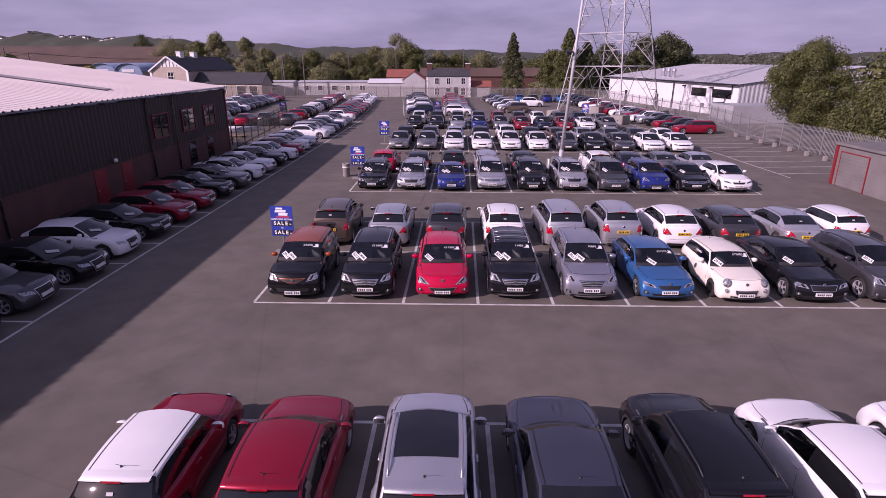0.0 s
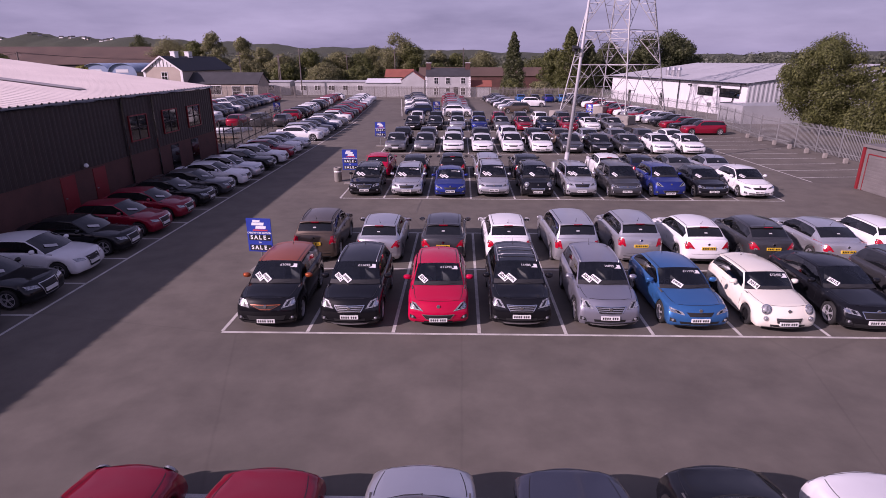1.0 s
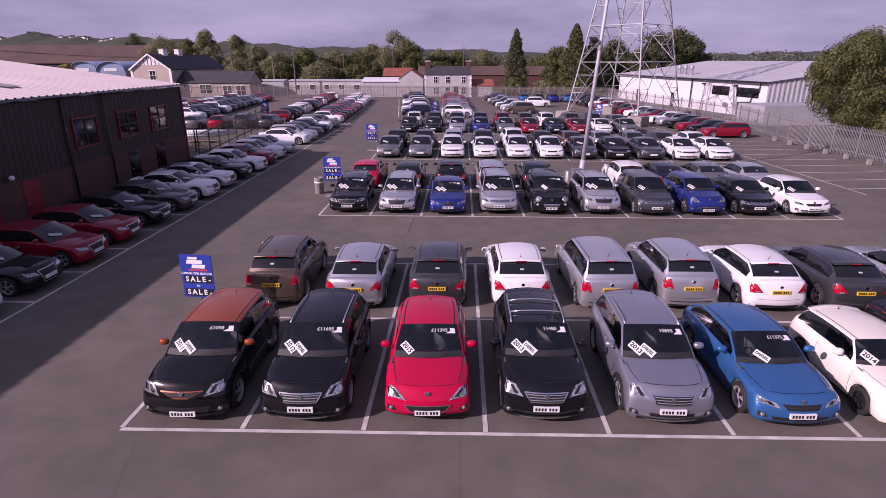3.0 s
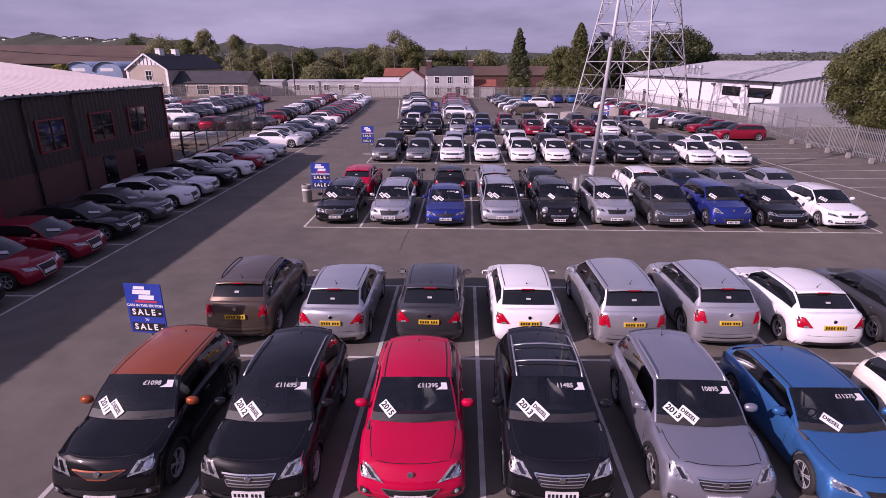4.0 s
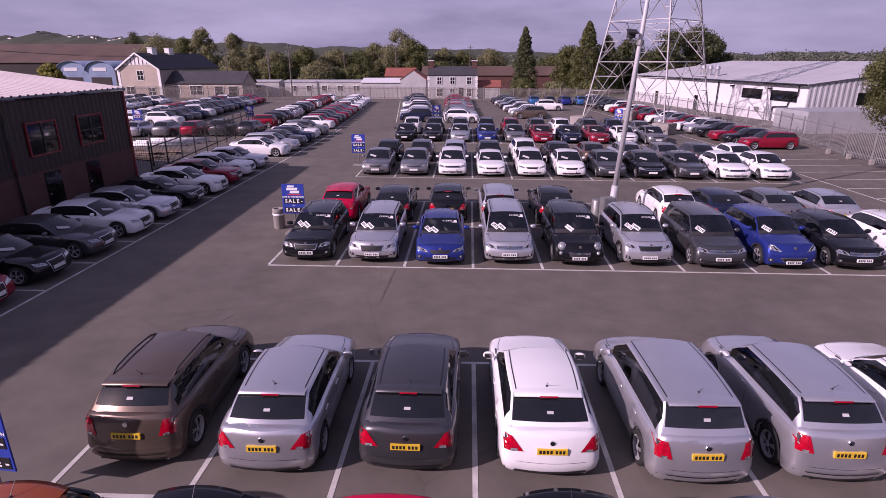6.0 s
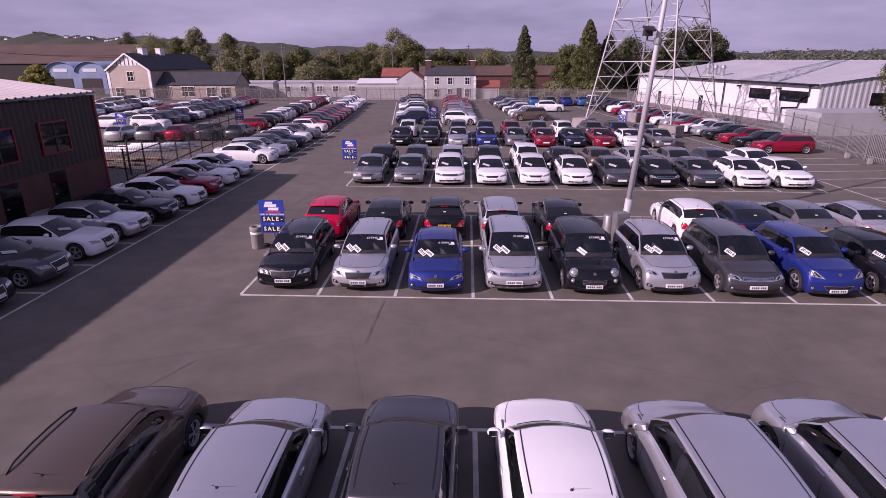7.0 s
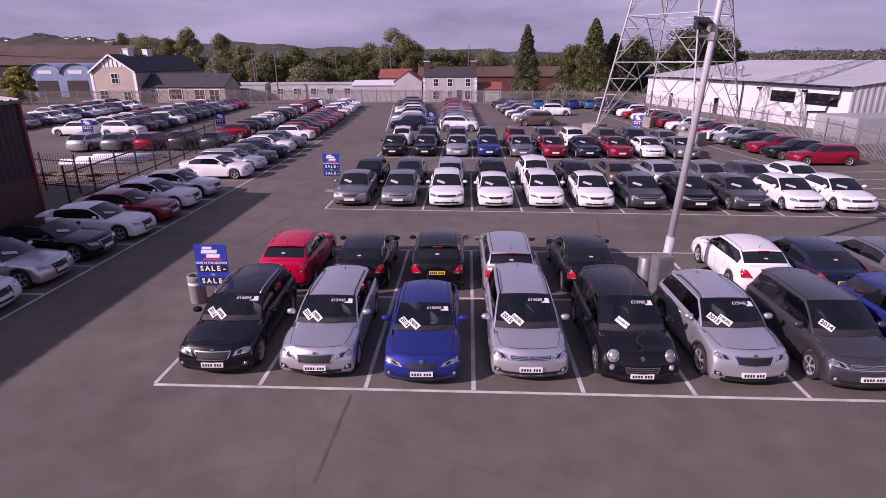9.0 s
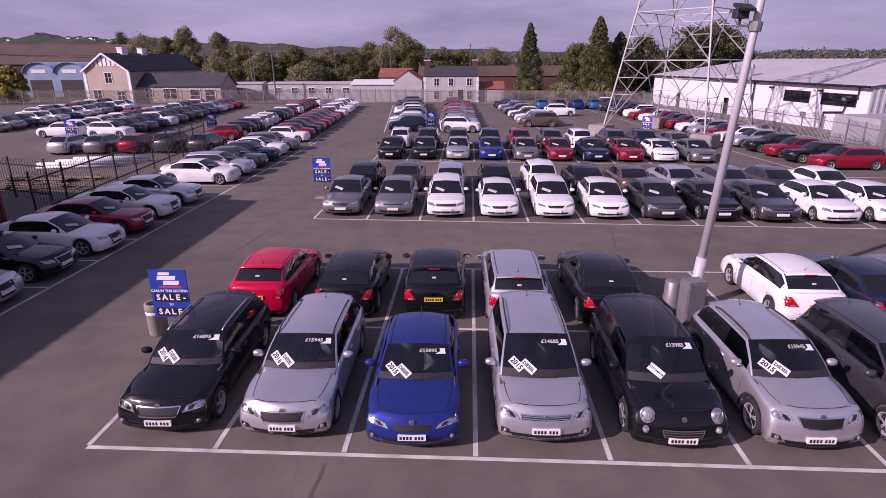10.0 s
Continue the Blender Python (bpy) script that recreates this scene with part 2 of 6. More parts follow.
P = {
    "black": paint("black_car_paint", (0.006, 0.006, 0.008), 0.0),
    "navy": paint("navy_car_paint", (0.012, 0.018, 0.045), 0.3),
    "slate": paint("slate_blue_car_paint", (0.06, 0.065, 0.095), 0.5),
    "grey": paint("dark_grey_car_paint", (0.085, 0.085, 0.092), 0.65, 0.3),
    "midgrey": paint("mid_grey_car_paint", (0.24, 0.24, 0.25), 0.7, 0.3),
    "silver": paint("silver_car_paint", (0.60, 0.60, 0.63), 0.75, 0.3),
    "lilac": paint("lilac_grey_car_paint", (0.34, 0.34, 0.40), 0.7, 0.3),
    "white": paint("white_car_paint", (0.75, 0.75, 0.76)),
    "cream": paint("cream_car_paint", (0.78, 0.74, 0.64)),
    "red": paint("bright_red_car_paint", (0.50, 0.006, 0.045)),
    "darkred": paint("dark_red_car_paint", (0.25, 0.008, 0.026), 0.2),
    "blue": paint("mid_blue_car_paint", (0.03, 0.135, 0.34), 0.4),
    "royal": paint("royal_blue_car_paint", (0.02, 0.036, 0.21), 0.4),
    "brown": paint("bronze_brown_car_paint", (0.13, 0.098, 0.078), 0.5),
    "orange": paint("burnt_orange_car_paint", (0.34, 0.075, 0.025), 0.3),
}
COLOUR_WORDS = {"slate": "slate blue", "grey": "dark grey", "midgrey": "mid grey", "lilac": "lilac grey", "darkred": "dark red", "royal": "royal blue", "brown": "bronze brown", "orange": "burnt orange"}


# ---- building helpers ----
def mesh_from(bm, name, smooth=False, mats=()):
    me = bpy.data.meshes.new(name)
    bmesh.ops.recalc_face_normals(bm, faces=bm.faces)
    bm.to_mesh(me)
    bm.free()
    if smooth:
        for f in me.polygons:
            f.use_smooth = True
    for m in mats:
        me.materials.append(m)
    return me


def part(name, bm, mat, parent=None, label="", smooth=False):
    ob = new(name, mesh_from(bm, name, smooth, (mat,)))
    if parent:
        ob.parent = parent
    if label:
        ob["label"] = label
    return ob


def box(bm, x0, y0, z0, x1, y1, z1, m=None):
    vs = [bm.verts.new((x, y, z)) for z in (z0, z1) for y in (y0, y1) for x in (x0, x1)]
    if m:
        for v in vs:
            v.co = m @ v.co
    for q in ((0, 2, 3, 1), (4, 5, 7, 6), (0, 1, 5, 4), (2, 6, 7, 3), (0, 4, 6, 2), (1, 3, 7, 5)):
        bm.faces.new([vs[i] for i in q])
    return vs


def boxed(*dims, m=None, bevel=0.0):
    bm = bmesh.new()
    box(bm, *dims, m=m)
    if bevel:
        bmesh.ops.bevel(bm, geom=bm.edges[:], offset=bevel, segments=2, affect="EDGES")
    return bm


def bar(bm, a, b, r0, r1=None, n=6):
    """A straight tapered bar from a to b."""
    a, b, r1 = Vector(a), Vector(b), r0 if r1 is None else r1
    d = (b - a).normalized()
    u = d.orthogonal().normalized()
    v = d.cross(u)
    rings = [[bm.verts.new(c + (u * math.cos(k * math.tau / n) + v * math.sin(k * math.tau / n)) * r) for k in range(n)] for c, r in ((a, r0), (b, r1))]
    for k in range(n):
        bm.faces.new((rings[0][k], rings[0][(k + 1) % n], rings[1][(k + 1) % n], rings[1][k]))
    bm.faces.new(rings[0][::-1])
    bm.faces.new(rings[1])


def tube(bm, pts, r, n=6):
    rings = []
    for i, c in enumerate(pts):
        c = Vector(c)
        d = (Vector(pts[min(i + 1, len(pts) - 1)]) - Vector(pts[max(i - 1, 0)])).normalized()
        u = d.cross(Vector((0, 0, 1)))
        u = u.normalized() if u.length > 1e-4 else Vector((1, 0, 0))
        v = d.cross(u)
        rings.append([bm.verts.new(c + (u * math.cos(k * math.tau / n) + v * math.sin(k * math.tau / n)) * r) for k in range(n)])
    for p, q in zip(rings, rings[1:]):
        for k in range(n):
            bm.faces.new((p[k], p[(k + 1) % n], q[(k + 1) % n], q[k]))
    bm.faces.new(rings[0][::-1])
    bm.faces.new(rings[-1])


def sheet(bm, rows, close=False):
    """Quads over a grid of points."""
    vs = [[bm.verts.new(p) for p in r] for r in rows]
    for a, b in zip(vs, vs[1:]):
        for i in range(len(a) - (0 if close else 1)):
            j = (i + 1) % len(a)
            bm.faces.new((a[i], a[j], b[j], b[i]))
    return vs


def poly(bm, pts):
    bm.faces.new([bm.verts.new(p) for p in pts])


def empty(name, m, **tags):
    ob = new(name)
    ob.empty_display_size = 0.2
    ob.matrix_world = m
    return tagged(ob, **tags)


LETTERS = {}


def lettering(text, size, mat, align="CENTER"):
    """A flat mesh of the built-in font, in the xy plane."""
    key = (text, size, mat.name, align)
    if key not in LETTERS:
        cu = bpy.data.curves.new("lettering", "FONT")
        cu.body, cu.size, cu.align_x, cu.align_y, cu.resolution_u, cu.offset = text, size, align, "CENTER", 2, size * 0.035
        tmp = new("lettering", cu)
        me = bpy.data.meshes.new_from_object(tmp.evaluated_get(bpy.context.evaluated_depsgraph_get()))
        bpy.data.objects.remove(tmp)
        me.materials.clear()
        me.materials.append(mat)
        LETTERS[key] = me
    return LETTERS[key]


# ---- cars ----
# name: length, width, height, hood front z, cowl x, cowl z, belt z, roof front x, roof rear x, tail x, tail z, rear deck z, wheel radius, pillar split
SHAPES = {
    "hatchback": dict(L=4.32, W=1.82, H=1.47, hood=0.76, cx=1.05, cz=0.97, belt=0.99, rf=0.28, rr=-1.35, tx=-1.98, tz=1.00, dz=0.98, r=0.32),
    "compact_hatchback": dict(L=3.84, W=1.72, H=1.42, hood=0.76, cx=0.78, cz=0.96, belt=0.97, rf=0.34, rr=-1.45, tx=-1.80, tz=0.98, dz=0.95, r=0.30),
    "crossover": dict(L=4.28, W=1.80, H=1.62, hood=0.88, cx=1.12, cz=1.09, belt=1.10, rf=0.42, rr=-1.55, tx=-1.98, tz=1.13, dz=1.10, r=0.35),
    "estate_car": dict(L=4.66, W=1.82, H=1.48, hood=0.77, cx=1.12, cz=0.97, belt=0.99, rf=0.40, rr=-1.80, tx=-2.18, tz=1.00, dz=0.98, r=0.33),
    "people_carrier": dict(L=4.42, W=1.83, H=1.66, hood=0.80, cx=1.30, cz=1.04, belt=1.05, rf=0.48, rr=-1.75, tx=-2.08, tz=1.08, dz=1.04, r=0.33),
    "saloon_car": dict(L=4.68, W=1.84, H=1.44, hood=0.76, cx=1.08, cz=0.95, belt=0.95, rf=0.30, rr=-1.16, tx=-1.90, tz=1.02, dz=1.00, r=0.34),
    "coupe": dict(L=4.28, W=1.81, H=1.39, hood=0.73, cx=1.00, cz=0.94, belt=0.98, rf=0.22, rr=-1.42, tx=-2.00, tz=1.00, dz=0.97, r=0.33),
}


def smoothmix(xs, zs, x):
    for (x0, z0), (x1, z1) in zip(zip(xs, zs), zip(xs[1:], zs[1:])):
        if x <= x1:
            t = min(1, max(0, (x - x0) / (x1 - x0)))
            t = 0.6 * t + 0.4 * t * t * (3 - 2 * t)
            return z0 + (z1 - z0) * t
    return zs[-1]


# lamp: inner foot, outer foot, outer top, inner top (y, z over the hood's lip); grille and intake: half widths below and above, z below and above
FACES = {
    "wide": dict(lamp=((0.46, -0.16), (0.84, -0.10), (0.88, 0.05), (0.56, -0.04)), grille=(0.45, 0.47, -0.145, -0.05), surround="chrome", bars=2, bar_mat="chrome", intake=(0.60, 0.66, 0.27, 0.38), plate=0.455),
    "swept": dict(lamp=((0.43, -0.17), (0.80, -0.12), (0.89, 0.08), (0.66, 0.03)), grille=(0.34, 0.47, 0.36, 0.50), surround="chrome", bars=2, bar_mat="plastic", badge_high=True, intake=(0.40, 0.44, 0.24, 0.30), plate=0.345),
    "winged": dict(lamp=((0.46, -0.19), (0.82, -0.12), (0.88, 0.08), (0.60, 0.02)), grille=(0.16, 0.44, -0.20, -0.08), surround="copper", bars=1, bar_mat="plastic", intake=(0.50, 0.58, 0.33, 0.48), plate=0.325),
    "tall": dict(lamp=((0.47, -0.18), (0.82, -0.13), (0.88, 0.09), (0.62, 0.03)), grille=(0.33, 0.44, -0.26, -0.08), surround="chrome", bars=3, bar_mat="satin", skid=True, intake=(0.44, 0.46, 0.34, 0.42), plate=0.475),
    "slim": dict(lamp=((0.44, -0.16), (0.85, -0.09), (0.88, 0.03), (0.50, -0.08)), grille=(0.30, 0.40, -0.19, -0.08), bars=1, bar_mat="plastic", badge_high=True, intake=(0.50, 0.58, 0.25, 0.38), plate=0.43),
    "slatted": dict(lamp=((0.46, -0.17), (0.84, -0.11), (0.88, 0.04), (0.54, -0.05)), grille=(0.36, 0.43, -0.23, -0.05), surround="chrome", bars=5, bar_mat="mesh_black", badge_high=True, intake=(0.56, 0.62, 0.25, 0.36), plate=0.415),
    "single": dict(lamp=((0.42, -0.16), (0.85, -0.10), (0.88, 0.03), (0.46, -0.06)), grille=(0.30, 0.38, 0.33, -0.03), surround="satin", bars=4, bar_mat="plastic", intake=(0.0, 0.0, 0.26, 0.27), plate=0.47),
    "round": dict(lamp=None, grille=(0.34, 0.38, -0.36, -0.22), surround="chrome", bars=2, bar_mat="chrome", badge_high=True, intake=(0.50, 0.52, 0.26, 0.34), plate=0.375),
}
REAR_TRIM = {"mirror_glass", "reversing_lamp", "rear_diffuser", "rear_sticker", "tailgate_seam", "brake_light"}
FRONT_TRIM = {"grille_bar", "grille_surround", "bumper_lip", "skid_plate", "fog_lamp", "bulb_lens", "projector", "indicator", "lamp_ring", "lower_intake", "steering_wheel"}


class CarForm:
    """The surfaces of one body shape; the nose points along +x and the origin lies on the ground under the middle."""

    def __init__(self, d, fine):
        self.d, self.fine = d, fine
        L, r = d["L"], d["r"]
        self.axle = (L / 2 - 0.86, -L / 2 + (0.80 if d["L"] < 4.0 else 0.88))
        self.levels = (0, 0.14, 0.36, 0.58, 0.76, 0.90, 1.0) if fine else (0, 0.3, 0.7, 1.0)
        ar = r + 0.045
        st = set()
        n = 8 if fine else 5
        for a in self.axle:
            for k in range(n + 1):
                st.add(round(a + ar * math.cos(math.pi * k / n), 4))
        lo, hi = -L / 2 + 0.45, L / 2 - 0.45
        st = {x for x in st if lo < x < hi} | {lo, hi}
        for k in range(1, 8 if fine else 4):
            x = self.axle[1] + ar + (self.axle[0] - self.axle[1] - 2 * ar) * k / (8 if fine else 4)
            st.add(round(x, 4))
        st |= {round(d["cx"] - 0.1, 4), round(d["tx"] + 0.06, 4)} if d["tx"] > lo else {round(d["cx"] - 0.1, 4)}
        self.sides = sorted(st, reverse=True)
        self.front_t = (0, 0.25, 0.5, 0.7) if fine else (0, 0.6)
        self.corner = (0.25, 0.5, 0.75) if fine else (0.5,)

    def arch(self, x):
        ar = self.d["r"] + 0.045
        z = 0.0
        for a in self.axle:
            if abs(x - a) < ar:
                z = max(z, self.d["r"] + math.sqrt(ar * ar - (x - a) ** 2))
        return max(z, 0.21)

    def zt(self, x):
        d = self.d
        L = d["L"]
        return smoothmix((-L / 2, -L / 2 + 0.12, d["tx"], d["cx"] - 0.6, d["cx"], L / 2 - 0.35, L / 2), (d["dz"] - 0.06, d["dz"], d["belt"] + 0.02, d["belt"] - 0.01, d["cz"] - 0.06, d["hood"] + 0.05, d["hood"] - 0.03), x)

    def crown(self, x):
        return 0.065 if x > self.d["cx"] - 0.3 else 0.05

    def half(self, s):
        return self.d["W"] / 2 * float(np.interp(s, (0, 0.12, 0.36, 0.58, 0.76, 0.9, 1), (0.935, 0.975, 1.0, 0.99, 0.985, 0.95, 0.90)))

    def plan(self, s):
        """Half outline at level s, from the nose's middle to the tail's middle: x, y."""
        d = self.d
        L = d["L"]
        xf = L / 2 - float(np.interp(s, (0, 0.14, 0.30, 0.5, 0.62, 0.8, 1), (0.07, 0.012, 0.0, 0.003, 0.018, 0.07, 0.17)))
        xr = -L / 2 + float(np.interp(s, (0, 0.14, 0.4, 0.6, 0.8, 1), (0.10, 0.02, 0.0, 0.03, 0.05, 0.11)))
        w = self.half(s)
        out = []
        t0, bow, inset = 0.7 if self.fine else 0.6, 0.10, 0.265
        for t in self.front_t:
            out.append((xf - bow * (t / t0) ** 2, w * t))
        for c in self.corner:
            a = c * math.pi / 2
            out.append((xf - bow - (inset - bow) * (1 - math.cos(a)), w * (t0 + (1 - t0) * math.sin(a))))
        for x in self.sides:
            k = min(1, max(0, (L / 2 - x) / 1.3)) * min(1, max(0, (x + L / 2) / 1.2))
            out.append((x, w * (0.965 + 0.035 * min(1, k * 1.3))))
        bow, inset = 0.07, 0.28
        for c in self.corner[::-1]:
            a = c * math.pi / 2
            out.append((xr + bow + (inset - bow) * (1 - math.cos(a)), w * 0.965 * (t0 + (1 - t0) * math.sin(a))))
        for t in self.front_t[::-1]:
            out.append((xr + bow * (t / t0) ** 2, w * 0.965 * t))
        return out

    def top(self, x, y):
        w = self.half(1.0)
        v = min(1, abs(y) / w)
        crease = 0.020 * math.exp(-(((v - 0.62) / 0.09) ** 2)) if x > self.d["cx"] - 0.3 and x < self.d["L"] / 2 - 0.25 else 0
        return self.zt(x) + self.crown(x) * (1 - v * v) + crease

    def ring(self, s):
        pts = []
        for x, y in self.plan(s):
            low = self.arch(x) if abs(y) > 0.7 * self.half(s) else 0.21
            z = low + (self.top(x, y) - low) * s
            pts.append(Vector((x, y, z)))
        return pts

    def on_nose(self, y, z, out=0.006):
        """The point of the nose (or flank of the nose) at y and z, a little proud."""
        return self._face(y, z, out, 1)

    def on_tail(self, y, z, out=0.006):
        return self._face(y, z, out, -1)

    def _face(self, y, z, out, side):
        s = 0.5
        for _ in range(6):
            pl = self.plan(s)
            m = len(pl) // 2
            pl = [p for p in pl if (p[0] > 0) == (side > 0)]
            pl = sorted(pl, key=lambda p: (p[1], -side * p[0]))
            ya = min(abs(y), pl[-1][1] - 0.001)
            x = float(np.interp(ya, [p[1] for p in pl], [p[0] for p in pl]))
            low = 0.21
            s = min(1, max(0, (z - low) / max(0.1, self.top(x, y) - low)))
        return Vector((x + side * out, math.copysign(ya + out * 0.5 * (ya / self.half(s)) ** 6, y), z))

    def on_flank(self, x, z, side, out=0.004):
        low = 0.21
        s = min(1, max(0, (z - low) / (self.zt(x) - low)))
        pl = [p for p in self.plan(s)]
        pl = sorted(pl, key=lambda p: p[0])
        y = float(np.interp(x, [p[0] for p in pl], [p[1] for p in pl]))
        return Vector((x, side * (y + out), z))

    # -- the house of glass above the belt --
    def profile(self):
        d = self.d
        nw, nr, nt = (6, 9, 4) if self.fine else (2, 3, 2)
        pts = []
        H = d["H"]
        z0, z1, z2, z3 = d["cz"], H - 0.055, H - 0.075, d["tz"] - 0.02
        for k in range(nw):
            t = k / nw
            pts.append((d["cx"] + (d["rf"] - d["cx"]) * t, z0 + (z1 - z0) * (t + 0.10 * math.sin(math.pi * t)), t, 0))
        for k in range(nr + 1):
            t = k / nr
            pts.append((d["rf"] + (d["rr"] - d["rf"]) * t, z1 + (z2 - z1) * t + 0.06 * math.sin(math.pi * (0.1 + 0.85 * t)) ** 0.8, t, 1))
        for k in range(1, nt + 1):
            t = k / nt
            pts.append((d["rr"] + (d["tx"] - d["rr"]) * t, z2 + (z3 - z2) * (t - 0.08 * math.sin(math.pi * t)) + 0.02 * (1 - t), t, 2))
        return pts, nw, nr, nt

    def edge(self, p):
        """Side edge of the roof strip at a profile point: x, y, z."""
        x, z, t, seg = p
        W = self.d["W"] / 2
        base, roof, tail = 0.89 * W, 0.735 * W, 0.80 * W
        if seg == 0:
            w, sx, cr = base + (roof - base) * t, 0.17 - 0.09 * t, 0.035 + 0.02 * t
        elif seg == 1:
            w, sx, cr = roof + 0.02 * math.sin(math.pi * t) - 0.025 * t, 0.08 * (1 - 2 * t), 0.055
        else:
            w, sx, cr = roof - 0.025 + (tail - roof + 0.025) * t, -0.08 - 0.03 * t, 0.055 - 0.02 * t
        return w, sx, cr

    def strip_point(self, p, u):
        w, sx, cr = self.edge(p)
        return Vector((p[0] - sx * u * u, u * w, p[1] - cr * u * u))

    def wall_point(self, p, k, side):
        e = self.strip_point(p, side)
        zb = self.zt(e.x) - 0.01
        yb = self.half(1.0) * 0.975
        y = abs(e.y) + (max(yb, abs(e.y)) - abs(e.y)) * (1 - (1 - k) ** 1.5)
        z = e.z + (min(zb, e.z) - e.z) * k
        return Vector((e.x, side * y, z))


def patch(f, quad, nu=5, nv=3):
    """A curved panel: f maps (a, b) to a place; quad holds four corners (a, b)."""
    (a0, b0), (a1, b1), (a2, b2), (a3, b3) = quad
    rows = []
    for j in range(nv + 1):
        t = j / nv
        la, lb, ra, rb = a0 + (a3 - a0) * t, b0 + (b3 - b0) * t, a1 + (a2 - a1) * t, b1 + (b2 - b1) * t
        rows.append([f(la + (ra - la) * i / nu, lb + (rb - lb) * i / nu) for i in range(nu + 1)])
    bm = bmesh.new()
    sheet(bm, rows)
    return bm


def thick(bm, depth):
    bmesh.ops.recalc_face_normals(bm, faces=bm.faces)
    bmesh.ops.solidify(bm, geom=bm.faces[:], thickness=depth)
    return bm


def wheel_mesh(r, fine, dark):
    n = 22 if fine else 12
    w = 0.105
    bm = bmesh.new()
    prof = ((r - 0.085, -w), (r - 0.03, -w), (r, -w * 0.7), (r, w * 0.7), (r - 0.03, w), (r - 0.085, w), (r - 0.11, w * 0.8))
    sheet(bm, [[Vector((q * math.cos(k * math.tau / n), y, q * math.sin(k * math.tau / n))) for k in range(n)] for q, y in prof], True)
    tyre = mesh_from(bm, "tyre", True, (M["rubber"],))
    bm = bmesh.new()
    R = r - 0.09
    sheet(bm, [[Vector((q * math.cos(k * math.tau / n), y, q * math.sin(k * math.tau / n))) for k in range(n)] for q, y in ((R + 0.006, 0.085), (R + 0.006, 0.095), (R - 0.03, 0.09), (R - 0.035, 0.03))], True)
    hub = [bm.verts.new((0.055 * math.cos(k * math.tau / 10), 0.085, 0.055 * math.sin(k * math.tau / 10))) for k in range(10)]
    bm.faces.new(hub)
    for k in range(5):
        a = k * math.tau / 5 + 0.3
        for off in ((-0.10, 0.10),) if not fine else ((-0.20, -0.04), (0.04, 0.20)):
            p = []
            for q, sc in ((0.05, 2.0), (R - 0.02, 1.0)):
                for o in off:
                    p.append((q * math.cos(a + o * sc), 0.078 if q > 0.1 else 0.085, q * math.sin(a + o * sc)))
            poly(bm, (p[0], p[1], p[3], p[2]))
    if fine:
        bmesh.ops.solidify(bm, geom=[f for f in bm.faces if len(f.verts) == 4 and abs(f.normal.y) > 0.5], thickness=0.02)
    first = len(bm.faces)
    disc = [bm.verts.new((R * math.cos(k * math.tau / n), 0.03, R * math.sin(k * math.tau / n))) for k in range(n)]
    bm.faces.new(disc).material_index = 1
    rim = mesh_from(bm, "rim", False, (M["black_alloy"] if dark else M["alloy"], M["plastic"]))
    return tyre, rim


def seat_mesh(width):
    bm = bmesh.new()
    box(bm, -0.25, -width / 2, 0.40, 0.25, width / 2, 0.56)
    tilt = Matrix.Translation((-0.22, 0, 0.5)) @ Matrix.Rotation(radians(-14), 4, "Y")
    box(bm, -0.07, -width / 2, 0, 0.07, width / 2, 0.56, tilt)
    k = 1 if width < 0.8 else 3
    for i in range(k):
        c = (i - (k - 1) / 2) * 0.42
        box(bm, -0.05, c - 0.13, 0.57, 0.05, c + 0.13, 0.77, tilt)
    bmesh.ops.bevel(bm, geom=bm.edges[:], offset=0.035, segments=2, affect="EDGES")
    return mesh_from(bm, "seat", True, (M["seat"],))


KIT = {}


